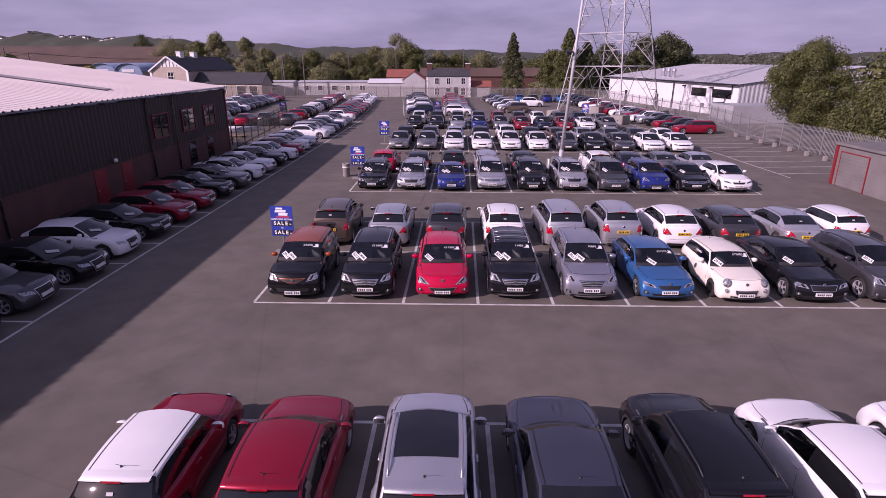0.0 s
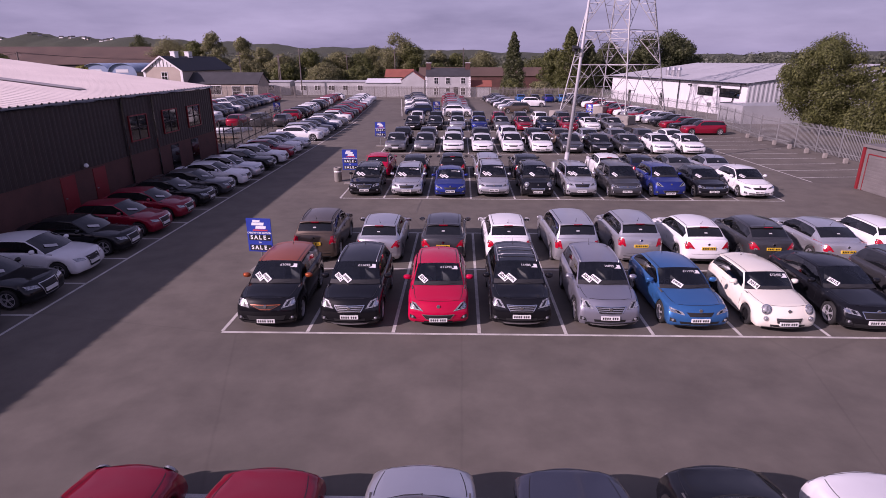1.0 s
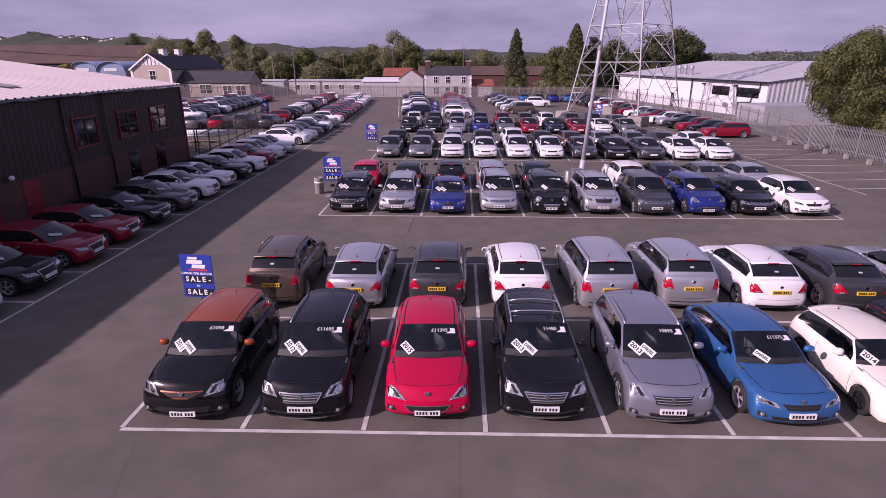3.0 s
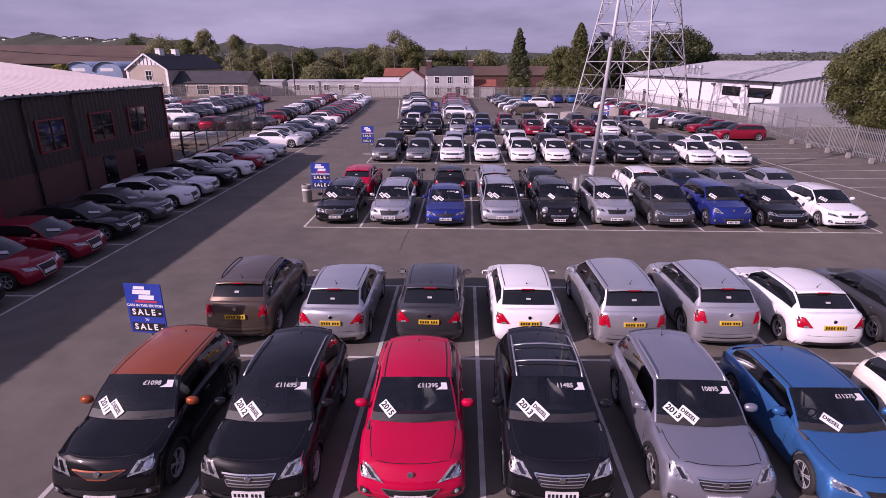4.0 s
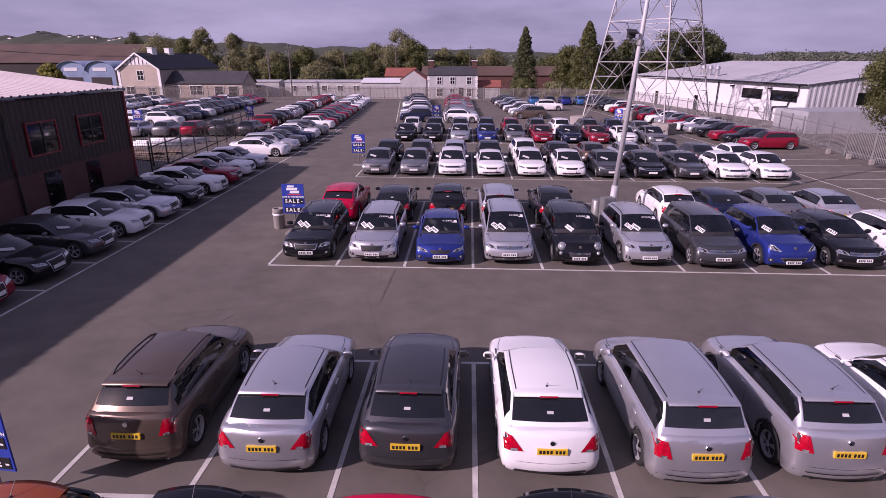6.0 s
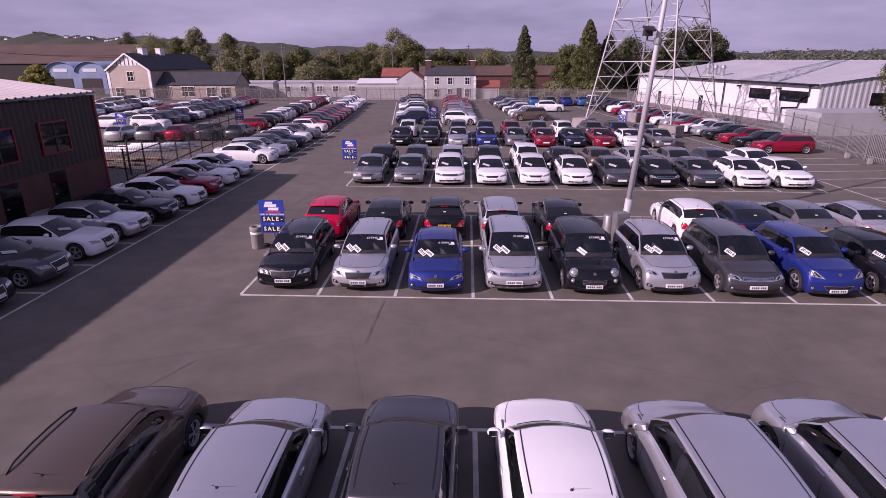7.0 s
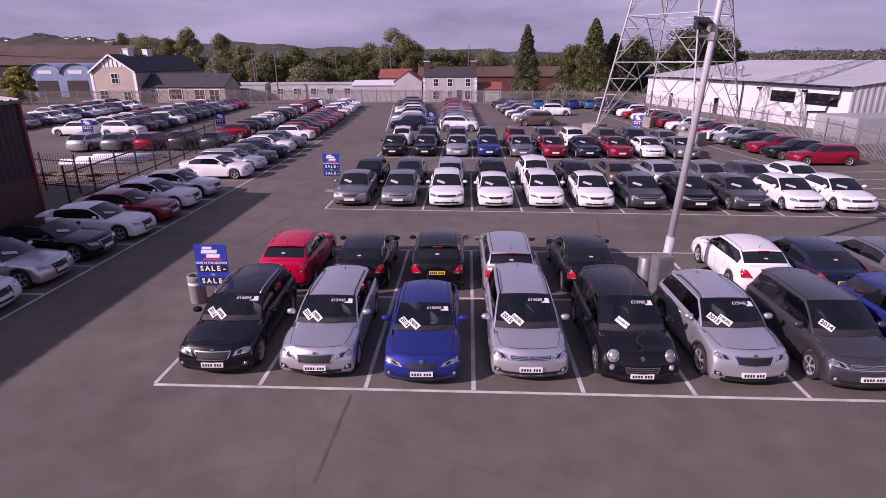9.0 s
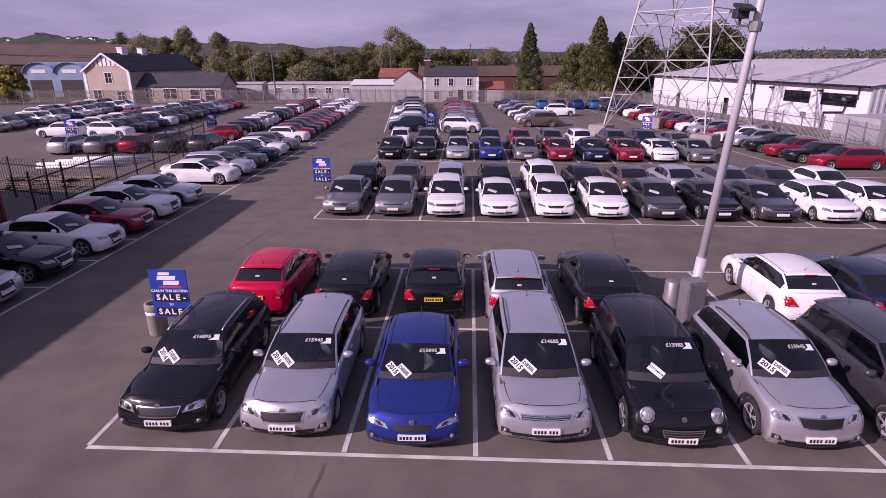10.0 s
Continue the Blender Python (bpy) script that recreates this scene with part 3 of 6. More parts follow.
def car_kit(shape, detail, face):
    """All meshes of one body shape with one style of face: a list of (name, mesh, place, parent index, role)."""
    fine, full = detail > 0, detail > 1
    face = face if fine else ("single" if face == "single" else "wide")
    key = (shape, detail, face)
    if key in KIT:
        return KIT[key]
    d = SHAPES[shape]
    F = CarForm(d, fine)
    L, W, H, r = d["L"], d["W"], d["H"], d["r"]
    kit = []

    def put(name, bm, mat, role="", smooth=True, place=None, parent=None):
        me = bm if isinstance(bm, bpy.types.Mesh) else mesh_from(bm, name, smooth, (mat,))
        kit.append((name, me, place or Matrix(), parent, role))
        return len(kit) - 1

    # lower body with wheel arches, hood and rear deck
    bm = bmesh.new()
    rings = [F.ring(s) for s in F.levels]
    n = len(rings[0])
    grid = []
    for ring in rings:
        grid.append(([bm.verts.new(p) for p in ring], [None] * n))
        for i, p in enumerate(ring):
            grid[-1][1][i] = grid[-1][0][i] if abs(p.y) < 1e-6 else bm.verts.new((p.x, -p.y, p.z))
    for (a, am), (b, bmr) in zip(grid, grid[1:]):
        for i in range(n - 1):
            for q in ((a[i], a[i + 1], b[i + 1], b[i]), (am[i + 1], am[i], bmr[i], bmr[i + 1])):
                q = list(dict.fromkeys(q))
                if len(q) > 2:
                    bm.faces.new(q)
    topl, topr = grid[-1]
    K = 8 if fine else 4
    cross = []
    for i in range(n):
        a, b = topl[i].co, topr[i].co
        if i in (0, n - 1):
            cross.append([topl[i]] * (K + 1))
            continue
        row = [topl[i]]
        for k in range(1, K):
            y = a.y + (b.y - a.y) * k / K
            row.append(bm.verts.new((a.x, y, F.top(a.x, y))))
        cross.append(row + [topr[i]])
    for i in range(n - 1):
        xm = (topl[i].co.x + topl[i + 1].co.x) / 2
        if xm > d["cx"] - 0.32 or xm < d["tx"] + 0.10:
            for k in range(K):
                q = list(dict.fromkeys((cross[i][k], cross[i][k + 1], cross[i + 1][k + 1], cross[i + 1][k])))
                if len(q) > 2:
                    bm.faces.new(q)
        else:
            for row, sg in ((topl, 1), (topr, -1)):
                p, q = row[i], row[i + 1]
                bm.faces.new((p, q, bm.verts.new((q.co.x, q.co.y - sg * 0.09, q.co.z + 0.005)), bm.verts.new((p.co.x, p.co.y - sg * 0.09, p.co.z + 0.005))))
    bmesh.ops.remove_doubles(bm, verts=bm.verts[:], dist=0.0008)
    if fine:
        for e in bm.edges:
            e.smooth = True
    put("body", bm, None, "paint")
    # underside, wheel housings and cabin tub
    bm = bmesh.new()
    box(bm, -L / 2 + 0.16, -W / 2 + 0.27, 0.20, L / 2 - 0.20, W / 2 - 0.27, 0.42)
    box(bm, -L / 2 + 0.2, -W / 2 + 0.10, 0.42, d["cx"] + 0.1, -W / 2 + 0.13, d["belt"] - 0.06)
    box(bm, -L / 2 + 0.2, W / 2 - 0.13, 0.42, d["cx"] + 0.1, W / 2 - 0.10, d["belt"] - 0.06)
    box(bm, F.axle[1] + r + 0.06, -W / 2 + 0.09, 0.19, F.axle[0] - r - 0.06, W / 2 - 0.09, 0.42)
    box(bm, d["cx"] + 0.1, -W / 2 + 0.27, 0.42, d["cx"] + 0.14, W / 2 - 0.27, d["cz"] - 0.08)
    if full:
        box(bm, -L / 2 + 0.2, -W / 2 + 0.13, d["belt"] - 0.16, d["rr"] + 0.1, W / 2 - 0.13, d["belt"] - 0.10)
    put("underbody", bm, M["cabin"], smooth=False)
    # glass house
    prof, nw, nr, nt = F.profile()
    N = len(prof)
    us = (-1, -0.955, -0.6, -0.3, 0, 0.3, 0.6, 0.955, 1) if fine else (-1, -0.92, 0, 0.92, 1)
    ks = (0, 0.07, 0.16, 0.5, 0.92, 1) if fine else (0, 0.14, 0.92, 1)
    nk = len(ks)
    shell, screen, cowl, back, sides, posts = bmesh.new(), bmesh.new(), bmesh.new(), bmesh.new(), {}, bmesh.new()

    def quad(b, f, i0, i1, j0, j1):
        poly(b, (f(i0, j0), f(i1, j0), f(i1, j1), f(i0, j1)))

    if fine:
        spans = {"front": (2, nw + 3), "pillar": (nw + 3, nw + 4), "rear": (nw + 4, nw + nr - 1), "rear_pillar": (nw + nr - 1, nw + nr), "quarter": (nw + nr, N - 3)}
        if shape == "saloon_car":
            spans = {"front": (2, nw + 4), "pillar": (nw + 4, nw + 5), "rear": (nw + 5, nw + nr + 1)}
        if shape in ("coupe", "compact_hatchback"):
            spans = {"front": (2, nw + 4), "pillar": (nw + 4, nw + 5), "rear": (nw + 5, N - 3)}
    else:
        spans = {"rear": (1, N - 2)}
    for i in range(N - 1):
        for j in range(len(us) - 1):
            f = lambda a, b: F.strip_point(prof[a], us[b])
            inner = 0 < j < len(us) - 2
            if i < nw and inner and (not fine or i > -1):
                quad(cowl if full and i == 0 else screen, f, i, i + 1, j, j + 1)
            elif i >= nw + nr and inner and i < N - (1 if not fine else 1) and prof[i + 1][2] < (0.9 if fine else 1.1):
                quad(back, f, i, i + 1, j, j + 1)
            else:
                quad(shell if not fine or nw <= i < nw + nr else posts, f, i, i + 1, j, j + 1)
        for side in (1, -1):
            for j in range(nk - 1):
                f = lambda a, b: F.wall_point(prof[a], ks[b], side)
                w = next((nm for nm, (lo, hi) in spans.items() if lo <= i < hi), None)
                if w and 0 < j < nk - 2 and (not fine or j > 1 or True):
                    quad(sides.setdefault((w, side), bmesh.new()), f, i, i + 1, j, j + 1)
                else:
                    quad(posts if fine and (j > 0 or i < nw or i >= nw + nr) else shell, f, i, i + 1, j, j + 1)
    for b in (shell, screen, cowl, back, posts, *sides.values()):
        bmesh.ops.remove_doubles(b, verts=b.verts[:], dist=0.0005)
        bmesh.ops.dissolve_degenerate(b, dist=0.0005, edges=b.edges[:])
    put("roof", shell, None, "roof")
    if fine:
        put("pillar_frame", posts, None, "posts")
    else:
        posts.free()
    gm = M["glass"] if full else M["dark_glass"]
    put("windscreen", screen, M["screen_glass"] if full else gm)
    put("rear_window", back, M["dark_glass"])
    if full:
        put("cowl_panel", cowl, M["plastic"])
    else:
        cowl.free()
    for (w, side), b in sides.items():
        if "pillar" in w:
            put("door_pillar", b, M["gloss_black"])
        else:
            put("side_window", b, M["glass"] if full and w == "front" else M["dark_glass"])
    # lamps, grille, plates
    hz, sc = d["hood"], W / 1.82
    look_of = FACES[face]
    lamp = look_of["lamp"]
    for side in (1, -1):
        if lamp is None:
            for q0, y, z, tiltz in ((0.125, 0.63, hz - 0.02, 18), (0.065, 0.66, hz - 0.25, 14))[: 2 if full else 1]:
                b = bmesh.new()
                c = F.on_nose(y * side * sc, z, 0.0)
                m = Matrix.Translation(c) @ Matrix.Rotation(radians(tiltz * side), 4, "Z") @ Matrix.Rotation(radians(-28 if q0 > 0.1 else -6), 4, "Y")
                sheet(b, [[m @ Vector((x, q0 * q * math.cos(k * math.tau / 16), q0 * q * 1.12 * math.sin(k * math.tau / 16))) for k in range(16)] for q, x in ((1.0, 0.0), (0.96, 0.035), (0.56, 0.06), (0.04, 0.07))], True)
                hi = put("headlight" if q0 > 0.1 else "fog_lamp", b, M["lens"])
                if full and q0 > 0.1:
                    b = bmesh.new()
                    tube(b, [m @ Vector((0.02, q0 * math.cos(k * math.tau / 20), q0 * 1.12 * math.sin(k * math.tau / 20))) for k in range(21)], 0.014, 5)
                    put("lamp_ring", b, M["chrome"], parent=hi)
        else:
            quad_ = [(side * y * sc, hz + z) for y, z in lamp]
            hi = put("headlight", patch(lambda y, z: F.on_nose(y, z, 0.012), quad_, 6 if fine else 2, 3 if fine else 1), M["lens"])
            if full:
                (a0, b0), (a1, b1), (a2, b2), (a3, b3) = quad_

                def inside(u, v):
                    la, lb, ra, rb = a0 + (a3 - a0) * v, b0 + (b3 - b0) * v, a1 + (a2 - a1) * v, b1 + (b2 - b1) * v
                    return la + (ra - la) * u, lb + (rb - lb) * u

                put("projector", patch(lambda y, z: F.on_nose(y, z, 0.017), [inside(*q) for q in ((0.20, 0.2), (0.46, 0.15), (0.50, 0.8), (0.26, 0.85))], 3, 2), M["gloss_black"], parent=hi)
                put("indicator", patch(lambda y, z: F.on_nose(y, z, 0.017), [inside(*q) for q in ((0.62, 0.25), (0.90, 0.2), (0.90, 0.75), (0.62, 0.7))], 3, 2), M["chrome"], parent=hi)
    wb, wt, gb, gt = look_of["grille"]
    wb, wt, gb, gt = wb * sc, wt * sc, (hz + gb if gb < 0 else gb), (hz + gt if gt < 0 else gt)
    nose_quad = ((-wb, gb), (wb, gb), (wt, gt), (-wt, gt))
    gi = put("grille", patch(F.on_nose, nose_quad, 8 if fine else 2, 3 if fine else 1), M["mesh_black"])
    if fine and look_of.get("surround"):
        b, e = bmesh.new(), 0.011
        for q in (((-wb, gb - e), (wb, gb - e), (wb, gb + e), (-wb, gb + e)), ((-wt, gt - e), (wt, gt - e), (wt, gt + e), (-wt, gt + e)), ((-wb - e, gb), (-wb + e, gb), (-wt + e, gt), (-wt - e, gt)), ((wb - e, gb), (wb + e, gb), (wt + e, gt), (wt - e, gt))):
            long_ = q[1][0] - q[0][0] > 0.1
            n_u, n_v = (8, 1) if long_ else (1, 4)
            (c0, e0), (c1, e1), (c2, e2), (c3, e3) = q
            sheet(b, [[F.on_nose(c0 + (c3 - c0) * j / n_v + (c1 - c0 + (c2 - c3 - c1 + c0) * j / n_v) * i / n_u, e0 + (e3 - e0) * j / n_v, 0.018) for i in range(n_u + 1)] for j in range(n_v + 1)])
        put("grille_surround", b, M[look_of["surround"]], "bar", parent=gi)
    if full:
        nb = look_of["bars"]
        for k in range(nb):
            t = (k + 0.8) / (nb + 0.6)
            z, w_ = gb + (gt - gb) * t, wb + (wt - wb) * t
            put("grille_bar", patch(lambda y, zz: F.on_nose(y, zz, 0.014), ((-w_ * 0.95, z - 0.007), (w_ * 0.95, z - 0.007), (w_ * 0.95, z + 0.007), (-w_ * 0.95, z + 0.007)), 8, 1), M[look_of["bar_mat"]], "bar", parent=gi)
        b = bmesh.new()
        bz = hz - 0.03 if look_of.get("badge_high") else (gt + gb) / 2 + 0.02
        c = F.on_nose(0, bz, 0.02)
        bar(b, c - Vector((0.01, 0, 0)), c + Vector((0.012, 0, 0)), 0.055, 0.048, 14)
        put("badge", b, M["chrome"], "front_badge", smooth=False)
        put("bumper_lip", patch(lambda y, z: F.on_nose(y, z, 0.016), ((-0.84, 0.215), (0.84, 0.215), (0.84, 0.31 if shape == "crossover" else 0.25), (-0.84, 0.31 if shape == "crossover" else 0.25)), 10, 1), M["plastic"])
        if look_of.get("skid"):
            put("skid_plate", patch(lambda y, z: F.on_nose(y, z, 0.024), ((-0.46, 0.215), (0.46, 0.215), (0.56, 0.27), (-0.56, 0.27)), 8, 1), M["satin"])
        for side in (1, -1) if lamp else ():
            li = put("fog_lamp", patch(lambda y, z: F.on_nose(y, z, 0.01), ((side * 0.64, 0.34), (side * 0.83, 0.37), (side * 0.83, 0.48), (side * 0.70, 0.45)), 3, 2), M["plastic"])
            b = bmesh.new()
            c = F.on_nose(side * 0.745, 0.41, 0.012)
            bar(b, c - Vector((0.02, 0, 0)), c + Vector((0.012, side * 0.006, 0)), 0.045, 0.04, 10)
            put("bulb_lens", b, M["lens"], parent=li)
    if fine and face != "single":
        w0, w1, z0, z1 = look_of["intake"]
        put("lower_intake", patch(F.on_nose, ((-w0 * sc, z0), (w0 * sc, z0), (w1 * sc, z1), (-w1 * sc, z1)), 8 if fine else 2, 2 if fine else 1), M["mesh_black"])
    pz = look_of["plate"]
    for end, mt, z in () if detail < 0 else ((1, "plate_white", pz), (-1, "plate_yellow", 0.73 if shape in ("hatchback", "compact_hatchback", "estate_car", "coupe", "saloon_car") else 0.79)):
        fc = F.on_nose if end > 0 else F.on_tail
        c = fc(0, z, 0.0)
        tilt = Matrix.Translation(c) @ Matrix.Rotation(0 if end > 0 else math.pi, 4, "Z")
        b = boxed(-0.02, -0.26, -0.056, 0.022, 0.26, 0.056, m=tilt)
        pi = put("number_plate", b, M[mt], "plate_front" if end > 0 else "plate_rear", False)
        if full:
            b = bmesh.new()
            for k in range(7):
                y = -0.205 + k * 0.062 + (0.03 if k > 3 else 0)
                box(b, 0.020, y - 0.02, -0.033, 0.0245, y + 0.02, 0.033, tilt)
            put("character_bar", b, M["ink"], "bars_front" if end > 0 else "bars_rear", False, parent=pi)
    tall = shape in ("crossover", "people_carrier")
    for side in (1, -1):
        tz = d["dz"] - 0.08
        qd = ((0.58, tz - 0.26), (0.91, tz - 0.24), (0.90, tz + 0.05), (0.66, tz + 0.04)) if tall else ((0.50, tz - 0.20), (0.91, tz - 0.22), (0.90, tz + 0.06), (0.70, tz + 0.05))
        sc = W / 1.86
        ti = put("tail_light", patch(lambda y, z: F.on_tail(y, z, 0.012), [(side * y * sc, z) for y, z in qd], 5 if fine else 2, 3 if fine else 1), M["red_lens"])
        if full:
            c = [(side * y * sc, z) for y, z in qd]
            mid = lambda i, j, t: (c[i][0] * (1 - t) + c[j][0] * t, c[i][1] * (1 - t) + c[j][1] * t)
            put("reversing_lamp", patch(lambda y, z: F.on_tail(y, z, 0.017), (mid(0, 1, 0.25), mid(0, 1, 0.55), (mid(0, 1, 0.55)[0], mid(0, 1, 0.55)[1] + 0.05), (mid(0, 1, 0.25)[0], mid(0, 1, 0.25)[1] + 0.05)), 2, 1), M["lens"], parent=ti)
    if full:
        put("rear_diffuser", patch(lambda y, z: F.on_tail(y, z, 0.012), ((-0.80, 0.22), (0.80, 0.22), (0.80, 0.40 if tall else 0.33), (-0.80, 0.40 if tall else 0.33)), 8, 1), M["plastic"])
        b = bmesh.new()
        c = F.on_tail(0, d["dz"] - 0.10, 0.0)
        bar(b, c + Vector((0.02, 0, 0)), c - Vector((0.014, 0, 0)), 0.05, 0.045, 12)
        put("badge", b, M["chrome"], smooth=False)
        q0, q1 = F.strip_point(prof[N - 3], 0.085), F.strip_point(prof[N - 3], -0.085)
        dn = (F.strip_point(prof[N - 2], 0) - F.strip_point(prof[N - 3], 0)).normalized()
        o = Vector((-0.012, 0, 0.010))
        b = bmesh.new()
        poly(b, [q0 + o, q1 + o, q1 + o + dn * 0.055, q0 + o + dn * 0.055])
        put("rear_sticker", b, M["price_card"], smooth=False)
        # the tailgate seam
        b = patch(lambda y, z: F.on_tail(y, z, 0.003), ((-0.6, 0.50), (0.6, 0.50), (0.6, 0.508), (-0.6, 0.508)), 8, 1)
        put("tailgate_seam", b, M["ink"])
        # shut lines of the hood
        b = bmesh.new()
        hw, xa, xb = F.half(1.0), d["cx"] + 0.02, L / 2 - 0.30
        for side in (1, -1):
            sheet(b, [[Vector((x, side * (q + o) * hw, F.top(x, (q + o) * hw) + 0.003)) for o in (-0.008, 0.008)] for x, q in [(xa + (xb - xa) * k / 8, 0.90 - 0.14 * (k / 8) ** 2) for k in range(9)]])
        sheet(b, [[Vector((xb + o + 0.09 * (1 - (y / 0.76) ** 2), y * hw, F.top(xb + o + 0.09 * (1 - (y / 0.76) ** 2), y * hw) + 0.003)) for o in (-0.007, 0.007)] for y in np.linspace(-0.76, 0.76, 13)])
        put("hood_seam", b, M["ink"])
        for side in (1, -1):
            b = bmesh.new()
            sheet(b, [[F.strip_point(prof[nw + k], u * side) + Vector((0, 0, 0.003)) for u in (0.855, 0.885)] for k in range(nr + 1)])
            put("roof_trim", b, M["ink"], "ditch")
        if shape not in ("saloon_car", "coupe"):
            b = bmesh.new()
            e = prof[nw + nr]
            sheet(b, [[F.strip_point(e, u) + Vector((o, 0, h_)) for u in np.linspace(-0.95, 0.95, 9)] for o, h_ in ((0.16, 0.012), (-0.02, 0.018), (-0.13, 0.0), (-0.12, -0.025), (0.0, -0.03))])
            put("spoiler", b, None, "roof")
            c = F.strip_point(e, 0) + Vector((-0.135, 0, -0.01))
            put("brake_light", boxed(c.x - 0.006, -0.16, c.z - 0.014, c.x + 0.012, 0.16, c.z + 0.012), M["red_lens"], smooth=False)
        # doors: seams, handles, mouldings
        doors = (0.80, -0.25, -1.15) if shape not in ("coupe", "compact_hatchback") else (0.70, -0.55)
        for side in (1, -1):
            b = bmesh.new()
            for x in doors:
                rows = [[F.on_flank(x + o, z, side, 0.002) for o in (-0.006, 0.006)] for z in np.linspace(0.30 if x > -1 else 0.62, F.zt(x) - 0.01, 7)]
                sheet(b, rows)
            rows = [[F.on_flank(x, z, side, 0.002) for z in (0.285, 0.297)] for x in np.linspace(doors[0], max(doors[-1], -0.9), 8)]
            sheet(b, rows)
            put("door_seam", b, M["ink"])
            for x in doors[1:]:
                c = F.on_flank(x + 0.12, d["belt"] - 0.13, side, 0.012)
                b = boxed(c.x - 0.10, c.y - 0.018, c.z - 0.014, c.x + 0.10, c.y + 0.018, c.z + 0.014, bevel=0.008)
                put("door_handle", b, None, "paint")
            # arch lining inside each wheel house
        for a in F.axle:
            for side in (1, -1):
                rows = []
                ar = r + 0.05
                for k in range(9):
                    t = math.pi * k / 8
                    rows.append([(a + ar * math.cos(t), side * (W / 2 - q), r + ar * math.sin(t)) for q in (0.05, 0.30)])
                b = bmesh.new()
                sheet(b, rows)
                put("wheel_housing", b, M["plastic"])
        if shape == "crossover":
            for a in F.axle:
                for side in (1, -1):
                    ar, rows = r + 0.045, []
                    for k in range(13):
                        t = math.pi * (k / 12 * 1.04 - 0.02)
                        rows.append([F.on_flank(a + q * math.cos(t), r + q * math.sin(t), side, 0.010) for q in (ar - 0.01, ar + 0.055)])
                    b = bmesh.new()
                    sheet(b, rows)
                    put("arch_trim", b, M["plastic"])
    # door mirrors
    for side in (1, -1) if detail >= 0 else ():
        b = bmesh.new()
        x, z = d["cx"] - 0.48, d["belt"] + 0.09
        y = side * (W / 2 + 0.065)
        bmesh.ops.create_uvsphere(b, u_segments=10 if fine else 6, v_segments=7 if fine else 4, radius=1)
        for v in b.verts:
            c = v.co
            v.co = Vector((max(c.x, -0.35) * 0.085 + x, y + c.y * 0.125, z + math.copysign(abs(c.z) ** 0.7, c.z) * 0.078))
        mi = put("door_mirror", b, None, "mirror")
        if full:
            put("mirror_glass", boxed(x - 0.036, y - 0.095, z - 0.055, x - 0.031, y + 0.095, z + 0.055), M["chrome"], smooth=False, parent=mi)
    # wheels
    tyre, rim = wheel_mesh(r, fine, False)
    if not fine:
        bm = bmesh.new()
        bm.from_mesh(tyre)
        for f in bm.faces:
            f.smooth = True
        k = len(bm.faces)
        bm.from_mesh(rim)
        bm.faces.ensure_lookup_table()
        for f in bm.faces[k:]:
            f.material_index += 1
        joined = bpy.data.meshes.new("wheel")
        bm.to_mesh(joined)
        bm.free()
        for m in (M["rubber"], M["alloy"], M["plastic"]):
            joined.materials.append(m)
    for a in F.axle:
        for side in (1, -1):
            pl = Matrix.Translation((a, side * (W / 2 - 0.125), r)) @ (Matrix() if side > 0 else Matrix.Rotation(math.pi, 4, "Z"))
            ti = put("wheel", tyre if fine else joined, None, place=pl)
            if fine:
                put("rim", rim, None, "rim", parent=ti)
    if full:
        front, bench = seat_mesh(0.52), seat_mesh(1.25)
        for side in (1, -1):
            put("seat", front, None, "seat", place=Matrix.Translation((d["cx"] - 1.22, side * 0.36, 0)))
        put("rear_bench", bench, None, "seat", place=Matrix.Translation((d["cx"] - 1.95, 0, -0.14 if H < 1.5 else -0.02)))
        b = bmesh.new()
        rows = [[Vector((x, y, z)) for y in np.linspace(-W / 2 + 0.16, W / 2 - 0.16, 5)] for x, z in ((d["cx"] + 0.10, d["cz"] - 0.06), (d["cx"] - 0.28, d["cz"] - 0.03), (d["cx"] - 0.48, d["cz"] - 0.05), (d["cx"] - 0.50, d["cz"] - 0.30))]
        sheet(b, rows)
        put("dashboard", b, M["cabin"])
        b = bmesh.new()
        c = Matrix.Translation((d["cx"] - 0.66, -0.36, d["cz"] - 0.06)) @ Matrix.Rotation(radians(-65), 4, "Y")
        ringp = [c @ Vector((0.18 * math.cos(k * math.tau / 18), 0.18 * math.sin(k * math.tau / 18), 0)) for k in range(19)]
        tube(b, ringp, 0.016, 5)
        bar(b, c @ Vector((-0.18, 0, 0)), c @ Vector((0.18, 0, 0)), 0.02)
        put("steering_wheel", b, M["plastic"])
        for y0, y1 in ((-0.62, -0.02), (-0.05, 0.55)):
            b = bmesh.new()
            tube(b, [F.strip_point((*prof[0][:2], 0, 0), y / (0.89 * W / 2)) + Vector((0.01 - 0.10 * k, 0, 0.014 + 0.052 * k)) for y, k in ((y0, 0.15), ((y0 + y1) / 2, 0.35), (y1, 0.7))], 0.009, 4)
            put("wiper", b, M["plastic"], smooth=False)
        b = bmesh.new()
        c = F.strip_point(prof[nw + nr - 1], 0)
        bar(b, c - Vector((0, 0, 0.01)), c + Vector((0, 0, 0.02)), 0.03, 0.015, 6)
        bar(b, c + Vector((0, 0, 0.02)), c + Vector((-0.13, 0, 0.16)), 0.006, 0.004, 4)
        put("aerial", b, M["plastic"], smooth=False)
